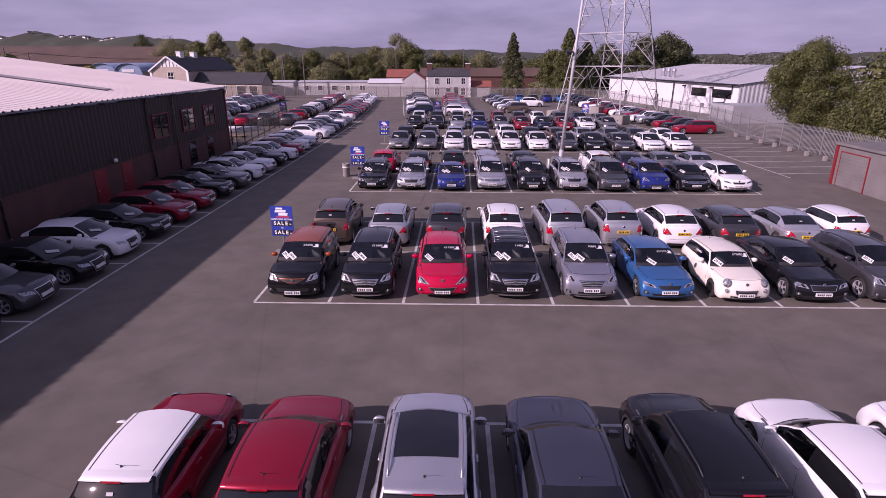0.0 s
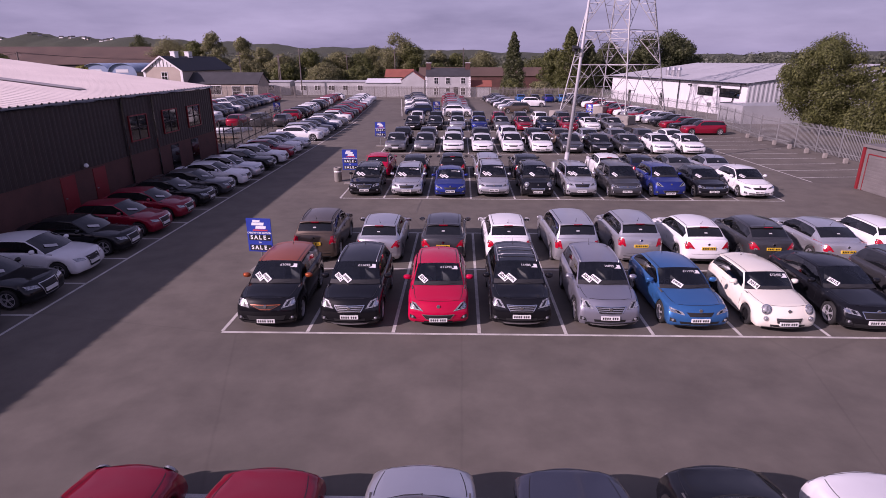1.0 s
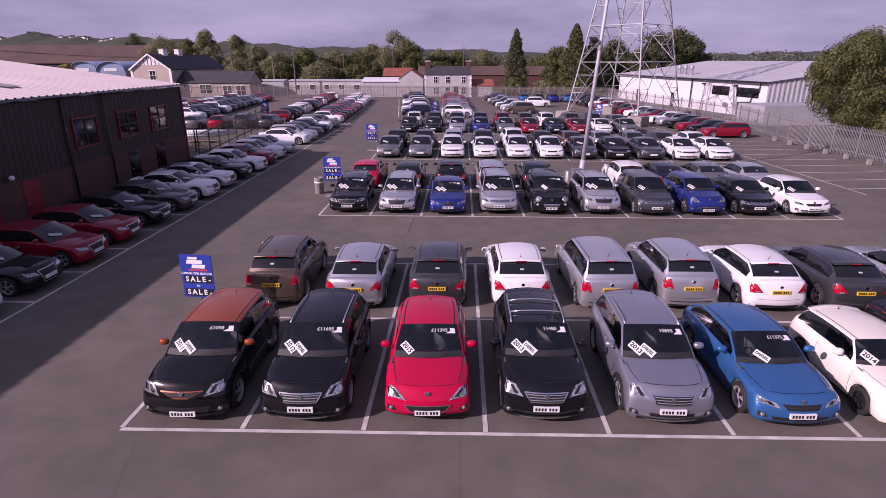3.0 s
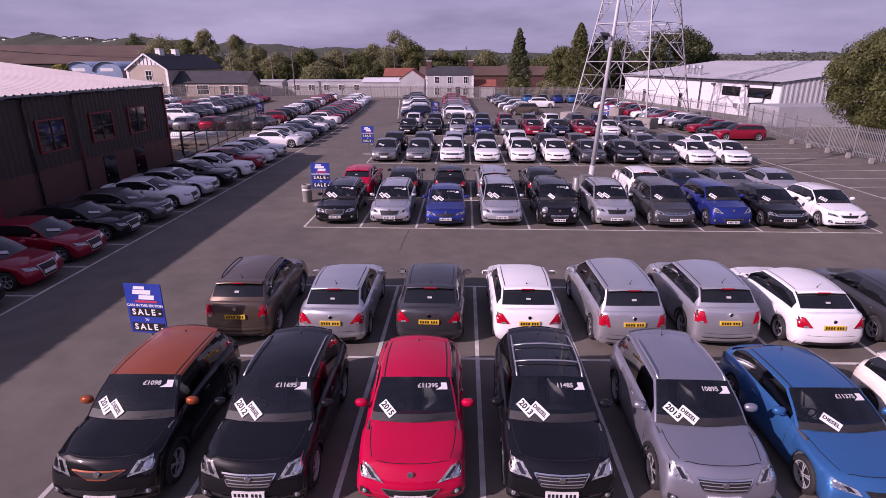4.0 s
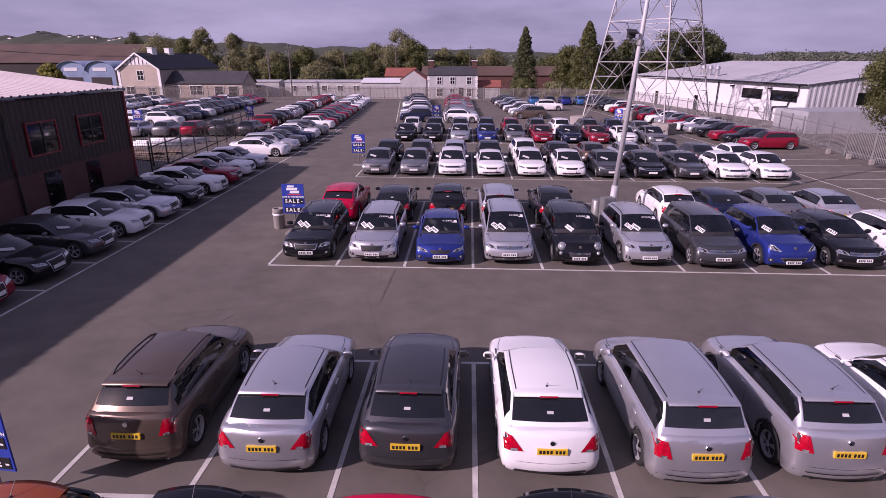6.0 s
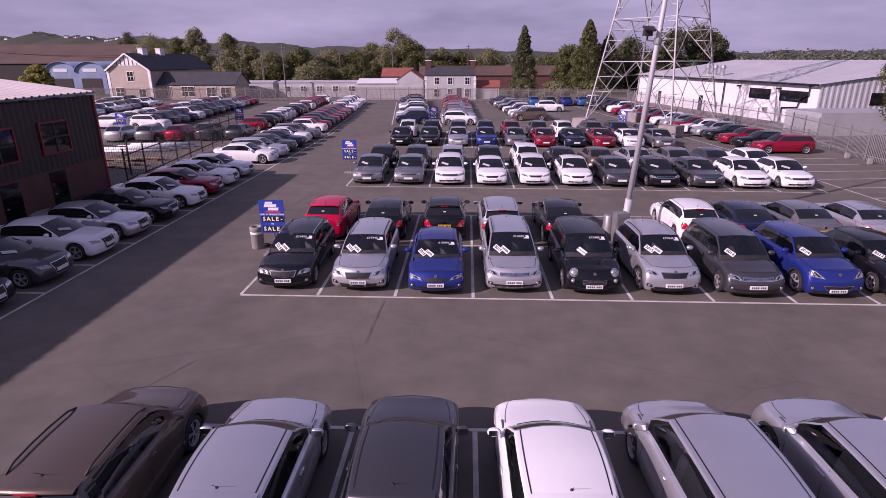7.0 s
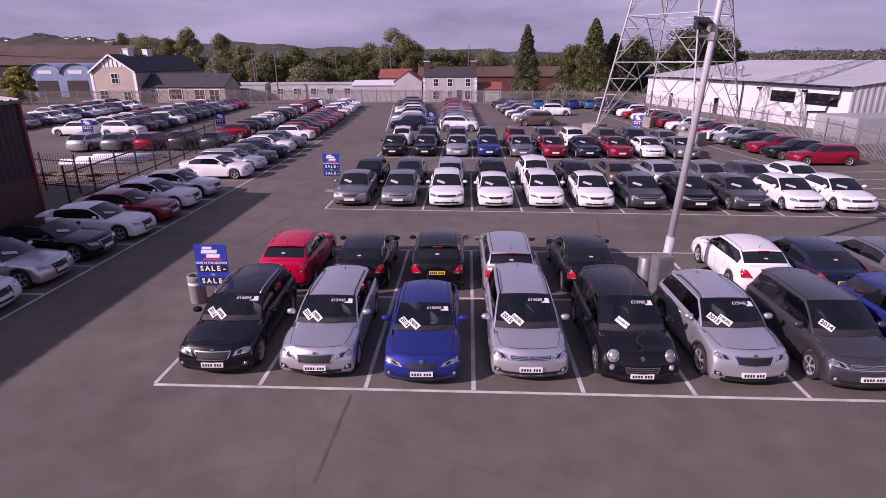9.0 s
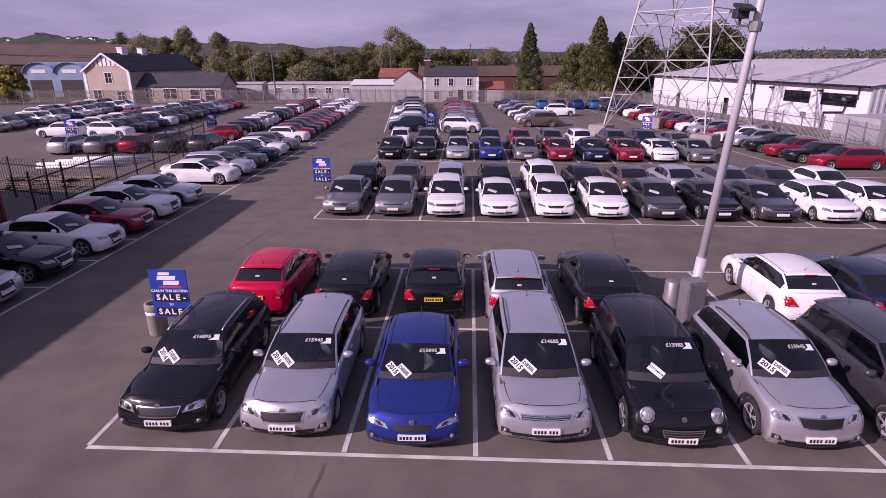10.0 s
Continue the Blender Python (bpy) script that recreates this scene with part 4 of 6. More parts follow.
        for side in (1, -1):
            b = bmesh.new()
            tube(b, [F.strip_point(prof[nw + k], 0.90 * side) + Vector((0, 0, h)) for k, h in ((0, 0.0), (1, 0.05), (3, 0.055), (5, 0.055), (7, 0.05), (8, 0.0))], 0.017, 6)
            put("roof_rail", b, M["satin"], "rail")
        rows = [[F.strip_point(prof[nw + k], u) + Vector((0, 0, 0.004)) for u in (-0.80, -0.4, 0, 0.4, 0.80)] for k in (0, 1, 2, 3, 4, 5, 6)]
        b = bmesh.new()
        sheet(b, rows)
        put("glass_roof", b, M["dark_glass"], "sunroof")
        for k in (2, 5):
            b = bmesh.new()
            tube(b, [F.strip_point(prof[nw + k], u) + Vector((0, 0, h_)) for u, h_ in ((-0.9, 0.05), (-0.5, 0.06), (0, 0.06), (0.5, 0.06), (0.9, 0.05))], 0.018, 6)
            put("cross_bar", b, M["satin"], "crossbar")
        # cards behind the windscreen
        for role, y, yaw, t in (("card_a", -0.47, -42, 0.25), ("card_b", -0.24, -42, 0.21)):
            pl = on_screen(shape, t, y, 0.016) @ Matrix.Rotation(radians(yaw), 4, "Z")
            put("window_card", boxed(-0.165, -0.083, -0.004, 0.165, 0.083, 0.0), M["card"], role, False, place=pl)
        pl = on_screen(shape, 0.80, 0.50, 0.006)
        b = bmesh.new()
        poly(b, [pl @ Vector(q) for q in ((-0.13, -0.10, 0), (0.09, -0.10, 0), (0.09, 0.05, 0), (-0.02, 0.05, 0), (-0.02, -0.03, 0))])
        put("price_tag", b, M["card"], "tag", False)
    if detail in (0, 1):
        pl = on_screen(shape, 0.26, -0.30, 0.02) @ Matrix.Rotation(radians(-24), 4, "Z")
        put("window_card", boxed(-0.23, -0.07, -0.004, 0.23, 0.07, 0.0), M["price_card"], "card", False, place=pl)
    KIT[key] = kit
    return kit


def on_screen(shape, t, y, out):
    """A pose on the outside of the windscreen, x to the viewer's right and z out of the glass."""
    F = CarForm(SHAPES[shape], True)
    d = F.d

    def at(t_, y_):
        q = (d["cx"] + (d["rf"] - d["cx"]) * t_, d["cz"] + (d["H"] - 0.055 - d["cz"]) * (t_ + 0.10 * math.sin(math.pi * t_)), t_, 0)
        return F.strip_point(q, y_ / F.edge(q)[0])

    c = at(t, y)
    ax = (at(t, y + 0.1) - at(t, y - 0.1)).normalized()
    up = (at(t + 0.08, y) - at(t - 0.08, y)).normalized()
    nz = ax.cross(up).normalized()
    up = nz.cross(ax)
    m = Matrix((ax, up, nz)).transposed().to_4x4()
    m.translation = c + nz * out
    return m


def add_car(shape, colour, x, y, heading, fine=2, face="wide", roof=None, rails=None, sunroof=False, crossbars=False, year=None, fuel=None, price=None, seats=None, rims=None, group="", note="", front_plate=True, unseen=()):
    """One car; x and y are the middle of the car, heading in degrees (0: nose along +x)."""
    if fine <= 0 and colour == "red":
        colour = "darkred"
    kit = car_kit(shape, fine, face)
    word = COLOUR_WORDS.get(colour, colour)
    kind = shape.replace("_", " ")
    label = f"{word} {kind} parked in a marked bay{note}" if not roof else f"{word} {kind} with a {COLOUR_WORDS.get(roof, roof)} roof, parked in a bay{note}"
    base = empty(shape if shape.endswith("car") or shape.endswith("carrier") or shape == "coupe" else shape + "_car", pose(x, y, 0, 0, 0, heading), label=label, category="car", group=group)
    made = []
    d = SHAPES[shape]
    for name, me, place, parent, role in kit:
        skip = name in unseen or (unseen is FRONT_TRIM and role == "front_badge") or (unseen is FRONT_TRIM and role in ("plate_front", "bars_front")) or (role == "crossbar" and not crossbars) or (role == "rail" and not rails) or (role == "ditch" and rails) or (role == "sunroof" and not sunroof) or (role == "card_a" and not year) or (role == "card_b" and not fuel) or (role == "tag" and not price) or (role == "plate_front" and not front_plate)
        if skip:
            made.append(None)
            continue
        ob = new(name, me)
        made.append(ob)
        if role in ("bars_front", "bars_rear"):
            ob["kind"] = "stuff"
        ob.parent = base if parent is None else made[parent]
        ob.matrix_local = place
        mat = {"paint": P[colour], "posts": P[("black" if roof else colour)], "roof": P[roof or colour], "mirror": P[roof or colour], "rail": M[rails] if rails else None, "seat": M[seats] if seats else None, "rim": M[rims] if rims else None}.get(role)
        if mat:
            if not me.materials:
                me.materials.append(None)
            ob.material_slots[0].link = "OBJECT"
            ob.material_slots[0].material = mat
        if role in ("card_a", "card_b"):
            t = new("lettering", lettering(year if role == "card_a" else fuel, 0.145 if role == "card_a" else (0.098 if len(fuel) < 7 else 0.062), M["ink"]))
            t.parent = ob
            t.matrix_local = Matrix.Translation((0, 0, 0.003))
    if price:
        t = new("price_lettering", lettering(price, 0.125, M["price_card"]))
        t.parent = base
        t.matrix_local = on_screen(shape, 0.78, 0.24, 0.012)
    return base


# ---- ground, markings ----
bm = bmesh.new()
poly(bm, ((-3000, -600, -0.03), (3000, -600, -0.03), (3000, 4000, -0.03), (-3000, 4000, -0.03)))
tagged(part("ground", bm, M["field"]), "rough green land reaching to the horizon", "ground", kind="structure")
bm = bmesh.new()
sheet(bm, [[(x, y, 0) for x in range(-90, 41, 10)] for y in range(-20, 141, 10)])
tagged(part("pavement", bm, M["asphalt"]), "worn grey asphalt car park surface with stains", "car park", kind="structure")
BAY = 2.5


def painted(name, segs, w=0.10, z=0.004):
    """Painted lines, each an object of its own: (x0, y0, x1, y1)."""
    for x0, y0, x1, y1 in segs:
        d = Vector((x1 - x0, y1 - y0, 0))
        nrm = Vector((-d.y, d.x, 0)).normalized() * w / 2
        a, b = Vector((x0, y0, z)), Vector((x1, y1, z))
        k = max(1, int(d.length / 2.5))
        bm = bmesh.new()
        sheet(bm, [[a.lerp(b, i / k) + nrm for i in range(k + 1)], [a.lerp(b, i / k) - nrm for i in range(k + 1)]])
        tagged(part(name, bm, M["line"]), "worn white painted bay line on asphalt", "road marking", "bay lines", "structure")


def double_row(xa, ya, slope, bays, shift=0.0, depth=10.0):
    """Front line, middle line, back line and the bay dividers of two rows that stand tail to tail."""
    X = lambda x, y: (x + shift * (y - ya), y + slope * (x - xa))
    x1 = xa + bays * BAY
    segs = [(*X(xa, ya), *X(x1, ya)), (*X(xa, ya + depth * 0.53), *X(x1, ya + depth * 0.53)), (*X(xa, ya + depth), *X(x1, ya + depth))]
    painted("bay_line", segs)
    painted("bay_line", [(*X(xa + i * BAY, ya + 0.06), *X(xa + i * BAY, ya + depth - 0.06)) for i in range(bays + 1)], z=0.007)


double_row(-7.54, 24.0, -0.004, 10, 0.012)
double_row(-7.31, 40.75, -0.018, 10, 0.012)
double_row(-7.05, 57.15, -0.05, 11, 0.01)
double_row(-6.70, 73.1, -0.066, 10, 0.01)
painted("bay_line", [(-7.6, 17.55, 12.5, 17.5)] + [(-7.6 + i * BAY, 12.6, -7.6 + i * BAY, 17.5) for i in range(9)])
painted("bay_line", [(-14.0, 8, -13.35, 84)] + [(-19.3, 19.8 + 2.62 * i, -14.0 + 0.0086 * (12 + 2.62 * i), 19.8 + 2.62 * i) for i in range(24)])
painted("bay_line", [(-13.8, 82, -16.2, 124)] + [(8.2, 93, 4.5, 126), (1.9, 90, 1.5, 126), (-8.1, 90, -11.5, 127)])
painted("bay_line", [(22.3, 45.5, 21.6, 69.0)] + [(22.2, 47.0 + 2.5 * i, 28.2, 47.4 + 2.5 * i) for i in range(9)] + [(22.2, 70, 18.0, 118)])


# ---- dark shed beside the lot ----
def shed():
    x0, y0, y1, eave, ridge_x, ridge = -20.0, -14.0, 54.9, 5.55, -38.0, 7.9
    root = empty("warehouse", pose(0, 0, 0), label="dark brown clad warehouse with red trim and a pale roof", category="building")
    bm = bmesh.new()
    box(bm, x0 - 36, y0, 0, x0 - 0.12, y1 - 0.1, eave)
    part("wall_core", bm, M["clad_dark"], root)
    bm = bmesh.new()
    y = y0
    rows = [[], []]
    while y < y1:
        for dy, dx in ((0, 0), (0.09, 0.045), (0.20, 0.045), (0.29, 0)):
            for r, z in zip(rows, (2.15, eave)):
                r.append((x0 - 0.06 + dx, min(y + dy, y1), z))
        y += 0.36
    sheet(bm, rows)
    part("cladding", bm, M["clad_dark"], root, "dark brown ribbed metal cladding")
    part("brick_base", boxed(x0 - 0.11, y0, 0, x0 - 0.02, y1 - 0.05, 2.15), M["brick_dark"], root, "dark red brick base wall")
    # roof with ribs, rising to the ridge and falling beyond
    for a, b, za, zb in ((x0 + 0.12, ridge_x, eave + 0.05, ridge), (ridge_x, x0 - 36.3, ridge, eave + 0.05)):
        bm = bmesh.new()
        rows = [[], []]
        y = y0 - 0.3
        while y < y1 + 0.25:
            for dy, dz in ((0, 0), (0.06, 0.05), (0.14, 0.05), (0.20, 0)):
                rows[0].append((a, y + dy, za + dz))
                rows[1].append((b, y + dy, zb + dz))
            y += 0.5
        sheet(bm, rows)
        part("roof", bm, M["roof_white"], root, "pale ribbed metal roof")
    k = (ridge - eave - 0.05) / (ridge_x - x0 - 0.35)
    for yy in (6.0, 18.0, 30.0, 42.0):
        bm = bmesh.new()
        rows = [[(x, yy + o, eave + 0.05 + k * (x - x0 - 0.35) + 0.065) for o in (0, 1.0)] for x in (x0 - 2.2, x0 - 9.5)]
        sheet(bm, rows)
        part("rooflight", bm, M["roof_light"], root, "grey translucent roof sheet")
    bm = bmesh.new()
    poly(bm, ((x0 - 0.1, y1 - 0.1, eave), (x0 - 36, y1 - 0.1, eave), (ridge_x, y1 - 0.1, ridge)))
    part("gable", bm, M["clad_dark"], root)
    bm = bmesh.new()
    tube(bm, [(x0 + 0.10, y0, eave - 0.04), (x0 + 0.10, y1, eave - 0.04)], 0.09, 8)
    part("gutter", bm, M["gloss_black"], root)
    part("corner_trim", boxed(x0 - 0.14, y1 - 0.09, 0, x0 + 0.03, y1 + 0.06, eave), M["red_trim"], root, "red corner flashing")
    for yy in (51.4, 47.8, 43.8):
        w = part("window", boxed(x0 - 0.02, yy - 0.95, 2.95, x0 + 0.012, yy + 0.95, 4.35), M["dark_glass"], root)
        bm = bmesh.new()
        for a in ((yy - 1.02, 2.88, yy - 0.95, 4.42), (yy + 0.95, 2.88, yy + 1.02, 4.42), (yy - 0.95, 2.88, yy + 0.95, 2.95), (yy - 0.95, 4.35, yy + 0.95, 4.42)):
            box(bm, x0 - 0.03, a[0], a[1], x0 + 0.06, a[2], a[3])
        part("window_frame", bm, M["red_trim"], w, "red window frame")
        bm = bmesh.new()
        box(bm, x0 + 0.012, yy - 0.04, 2.95, x0 + 0.045, yy + 0.04, 4.35)
        box(bm, x0 + 0.012, yy - 0.95, 3.62, x0 + 0.045, yy + 0.95, 3.69)
        part("glazing_bar", bm, M["clad_dark"], w)
    for yy in (45.6, 42.2, 29.5, 20.0):
        bm = bmesh.new()
        tube(bm, [(x0 + 0.16, yy, eave), (x0 + 0.08, yy, eave - 0.3), (x0 + 0.08, yy, 0.1)], 0.06, 8)
        part("downpipe", bm, M["gloss_black"], root)
    for yy in (51.0, 47.9, 39.2, 36.6, 27.0, 24.2, 15.0):
        dr = part("door", boxed(x0 - 0.03, yy - 0.55, 0.02, x0 + 0.015, yy + 0.55, 2.05), M["red_trim"] if yy < 40 else M["gloss_black"], root)
        part("door_handle", boxed(x0 + 0.012, yy - 0.45, 0.98, x0 + 0.05, yy - 0.33, 1.03), M["satin"], dr)
    bm = bmesh.new()
    bmesh.ops.create_uvsphere(bm, u_segments=10, v_segments=6, radius=0.12, matrix=Matrix.Translation((x0 + 0.14, 38.0, 2.35)))
    part("wall_lamp", bm, M["card"], root, "round white wall lamp", True)


shed()


# ---- fences ----
def palisade(a, b, mat, name, label, height=2.3, pitch=0.155, panel=2.75, pale=0.035):
    """A palisade fence: each panel and each post is a part."""
    a, b = Vector((*a, 0)), Vector((*b, 0))
    d = b - a
    n = max(1, round(d.length / panel))
    u = d / n
    ang = math.atan2(d.y, d.x)
    root = empty(name, Matrix.Translation(a) @ Matrix.Rotation(ang, 4, "Z"), label=label, category="fence")
    w = u.length
    post = mesh_from(boxed(-0.05, -0.03, 0, 0.05, 0.03, height + 0.05), "post", False, (mat,))
    bm = bmesh.new()
    box(bm, 0, -0.02, 0.35, w, 0.02, 0.42)
    box(bm, 0, -0.02, height - 0.4, w, 0.02, height - 0.33)
    if pale:
        k = int(w / pitch)
        for i in range(k):
            x = (i + 0.5) * w / k
            h = height + 0.02
            for (x0, y0), (x1, y1) in (((-pale, 0.03), (0, 0.045)), ((0, 0.045), (pale, 0.03))):
                poly(bm, ((x + x0, y0, 0.06), (x + x1, y1, 0.06), (x + x1, y1, h), (x + x0, y0, h - 0.08)) if x0 < 0 else ((x + x0, y0, 0.06), (x + x1, y1, 0.06), (x + x1, y1, h - 0.08), (x + x0, y0, h)))
    pan = mesh_from(bm, "fence_panel", False, (mat,))
    for i in range(n + 1):
        for nm, me in (("post", post), ("fence_panel", pan)):
            if nm == "fence_panel" and i == n:
                continue
            ob = new(nm, me)
            ob.parent = root
            ob.matrix_local = Matrix.Translation((i * w, 0, 0))
            if nm == "fence_panel":
                ob["kind"] = "stuff"
    return root


GALV = "grey galvanised steel palisade fence"
palisade((30.9, 44.0), (29.6, 66.5), M["steel"], "palisade_fence", GALV + " along the bay edge")
palisade((29.6, 66.5), (31.3, 79.5), M["steel"], "palisade_fence", GALV + " behind the parked row")
palisade((31.3, 79.5), (27.4, 121.0), M["steel"], "palisade_fence", GALV + " beside the white building", pale=0.024)
palisade((27.4, 121.0), (-17.5, 131.0), M["old_steel"], "palisade_fence", "dull grey steel palisade fence across the far end", 2.4)
palisade((-17.5, 131.0), (-82.0, 130.0), M["old_steel"], "palisade_fence", "dull grey steel palisade fence before the house", 2.4)
palisade((-20.2, 57.0), (-22.2, 80.0), M["fence_dark"], "dark_metal_fence", "dark metal fence round a storage yard", 2.2, 0.20, 2.6, 0.011)
palisade((-22.0, 60.5), (-40.0, 66.0), M["fence_dark"], "dark_metal_fence", "dark metal fence between yard and rear lot", 2.2, 0.20, 2.6, 0.011)
# low concrete stops along the side fence
stop = None
for i in range(9):
    bm = boxed(-0.16, -0.12, 0, 0.16, 0.12, 0.42, bevel=0.04)
    ob = part("wheel_stop", bm, M["concrete"]) if stop is None else copy_thing(stop, pose(28.9, 47.4 + 2.5 * i, 0))
    if stop is None:
        stop = tagged(ob, "short pale concrete bollard at a bay end", "bollard", "bollards by the fence")
        ob.matrix_world = pose(28.9, 47.4, 0)


# ---- garage, lamp post, tower ----
def garage():
    root = empty("garage", pose(23.9, 43.6, 0, 0, 0, 0), label="low grey rendered garage with a red corner post", category="building")
    part("wall", boxed(0, -9.0, 0, 7.0, 0, 2.55), M["render_dull"], root)
    part("roof", boxed(-0.15, -9.15, 2.55, 7.2, 0.15, 2.72), M["render_dull"], root)
    part("corner_post", boxed(-0.10, -0.02, 0, 0.14, 0.16, 2.55), M["red_trim"], root, "red painted corner post")
    dr = part("door", boxed(-0.04, -2.9, 0.02, 0.03, -0.4, 2.15), M["render_dull"], root)
    bm = bmesh.new()
    for k in range(10):
        box(bm, -0.055, -2.9, 0.08 + k * 0.21, -0.035, -0.4, 0.20 + k * 0.21)
    part("shutter_slats", bm, M["render_dull"], dr)
    bm = bmesh.new()
    for q in ((-2.95, 0, -2.9, 2.20), (-0.4, 0, -0.35, 2.20), (-2.9, 2.15, -0.4, 2.20)):
        box(bm, -0.07, q[0], q[1], 0.02, q[2], q[3])
    part("door_frame", bm, M["red_trim"], dr, "red painted door frame")


garage()


def lamp_post(x, y, lean):
    root = empty("street_lamp", pose(x, y, 0, 0, lean, 0), label="tall galvanised steel lamp column with floodlights", category="lamp post")
    bm = bmesh.new()
    bar(bm, (0, 0, 0), (0, 0, 1.6), 0.15, 0.15, 12)
    bar(bm, (0, 0, 1.6), (0, 0, 14), 0.125, 0.07, 12)
    part("column", bm, M["roof_grey"], root, smooth=True)
    part("base_plate", boxed(-0.3, -0.3, 0, 0.3, 0.3, 0.05, bevel=0.01), M["steel"], root)
    for z, s in ((7.9, -1),):
        bm = bmesh.new()
        box(bm, -0.45, -0.03, z - 0.1, 0.12, 0.03, z - 0.04)
        bar(bm, (0, 0, z - 0.18), (0, 0, z + 0.05), 0.16, 0.16, 10)
        ar = part("bracket", bm, M["steel"], root)
        bm = bmesh.new()
        bar(bm, (-0.42, 0, z - 0.06), (-0.42, 0, z + 0.18), 0.04)
        box(bm, -0.58, -0.13, z + 0.1, -0.27, 0.16, z + 0.32, pose(0, 0, 0, 0, 0, 0))
        box(bm, -0.66, -0.22, z + 0.34, -0.22, 0.18, z + 0.42, Matrix.Translation((-0.42, 0, z)) @ Matrix.Rotation(radians(20), 4, "X") @ Matrix.Translation((0.42, 0, -z)))
        bmesh.ops.bevel(bm, geom=bm.edges[:], offset=0.01, segments=1, affect="EDGES")
        part("camera_housing", bm, M["plastic"], ar, "black camera and floodlight head")
    bm = bmesh.new()
    box(bm, -0.9, -0.05, 13.9, 0.9, 0.05, 14.0)
    for s in (-1, 1):
        box(bm, s * 0.7 - 0.25, -0.2, 13.6, s * 0.7 + 0.25, 0.2, 13.88)
    part("floodlights", bm, M["plastic"], root)


lamp_post(6.75, 47.5, 4.2)
cab = empty("electrical_cabinet", pose(6.35, 46.6, 0, 0, 0, 12), label="grey steel electrical cabinet beside the lamp column", category="cabinet")
part("body", boxed(-0.28, -0.22, 0, 0.28, 0.22, 1.25, bevel=0.02), M["steel"], cab)
part("door", boxed(-0.25, -0.235, 0.08, 0.25, -0.222, 1.18, bevel=0.004), M["satin"], cab)
guard = empty("barrier_drum", pose(6.0, 47.1, 0), label="white round guard drum at the lamp foot", category="barrier")
bm = bmesh.new()
sheet(bm, [[(r * math.cos(k * math.tau / 16), r * math.sin(k * math.tau / 16), z) for k in range(16)] for r, z in ((0.26, 0), (0.26, 0.5), (0.24, 0.55), (0.24, 1.0), (0.2, 1.04), (0.0, 1.05))], True)
part("drum", bm, M["steel"], guard, smooth=True)


def lattice_tower(cx, cy, half, top_half, height, levels, arms, label, r, turn):
    root = empty("power_pylon", pose(cx, cy, 0, 0, 0, turn), label=label, category="pylon")
    h = lambda z: half + (top_half - half) * min(1, z / (height * 0.62))
    dirs = (Vector((1, 0, 0)), Vector((0, 1, 0)), Vector((-1, 0, 0)), Vector((0, -1, 0)))
    for d in dirs:
        bm = bmesh.new()
        tube(bm, [d * h(z0) + Vector((0, 0, z0)) for z0 in levels], r * 1.5, 4)
        part("leg", bm, M["pylon_steel"], root)
        part("footing", boxed(-0.9, -0.9, 0, 0.9, 0.9, 1.1, m=Matrix.Translation(d * h(0)) @ Matrix.Rotation(radians(45), 4, "Z"), bevel=0.06), M["concrete"], root, "concrete tower footing")
    for i, d in enumerate(dirs):
        e = dirs[(i + 1) % 4]
        bm = bmesh.new()
        for z0, z1 in zip(levels, levels[1:]):
            P0, P1, Q0, Q1 = (v * h(z) + Vector((0, 0, z)) for v, z in ((d, z0), (d, z1), (e, z0), (e, z1)))
            mid1 = (P1 + Q1) / 2
            bar(bm, P1, Q1, r * 0.8, n=4)
            bar(bm, P0, mid1, r * 0.9, n=4)
            bar(bm, Q0, mid1, r * 0.9, n=4)
            for leg0, leg1 in ((P0, P1), (Q0, Q1)):
                for t, tt in ((0.25, 0.25), (0.5, 0.5), (0.75, 0.75), (0.5, 0.25), (0.75, 0.5), (1.0, 0.75)):
                    bar(bm, leg0.lerp(leg1, t), leg0.lerp(mid1, tt), r * 0.5, n=4)
        part("bracing", bm, M["pylon_steel"], root)["kind"] = "stuff"
    for z in arms:
        bm = bmesh.new()
        for s in (1, -1):
            tip = Vector((s * (h(z) + 5.0), 0, z))
            for q in (Vector((0, h(z), z)), Vector((0, -h(z), z)), Vector((0, 0, z + 1.8))):
                bar(bm, q, tip, r * 0.9, n=4)
            bar(bm, tip, tip - Vector((0, 0, 2.4)), 0.09, n=6)
        part("cross_arm", bm, M["pylon_steel"], root)


lattice_tower(20.35, 86.9, 7.1, 1.2, 46, (0.9, 6.9, 11.0, 15.4, 19.4, 23, 26, 28.5, 31, 34, 37, 40, 43, 46), (31, 36.5, 42), "tall lattice steel power pylon on concrete footings", 0.06, -2)
lattice_tower(150, 208, 4.2, 0.9, 44, (0, 8, 14, 19, 24, 28, 32, 36, 40, 44), (30, 35.5, 41), "distant lattice steel power pylon", 0.11, 40)


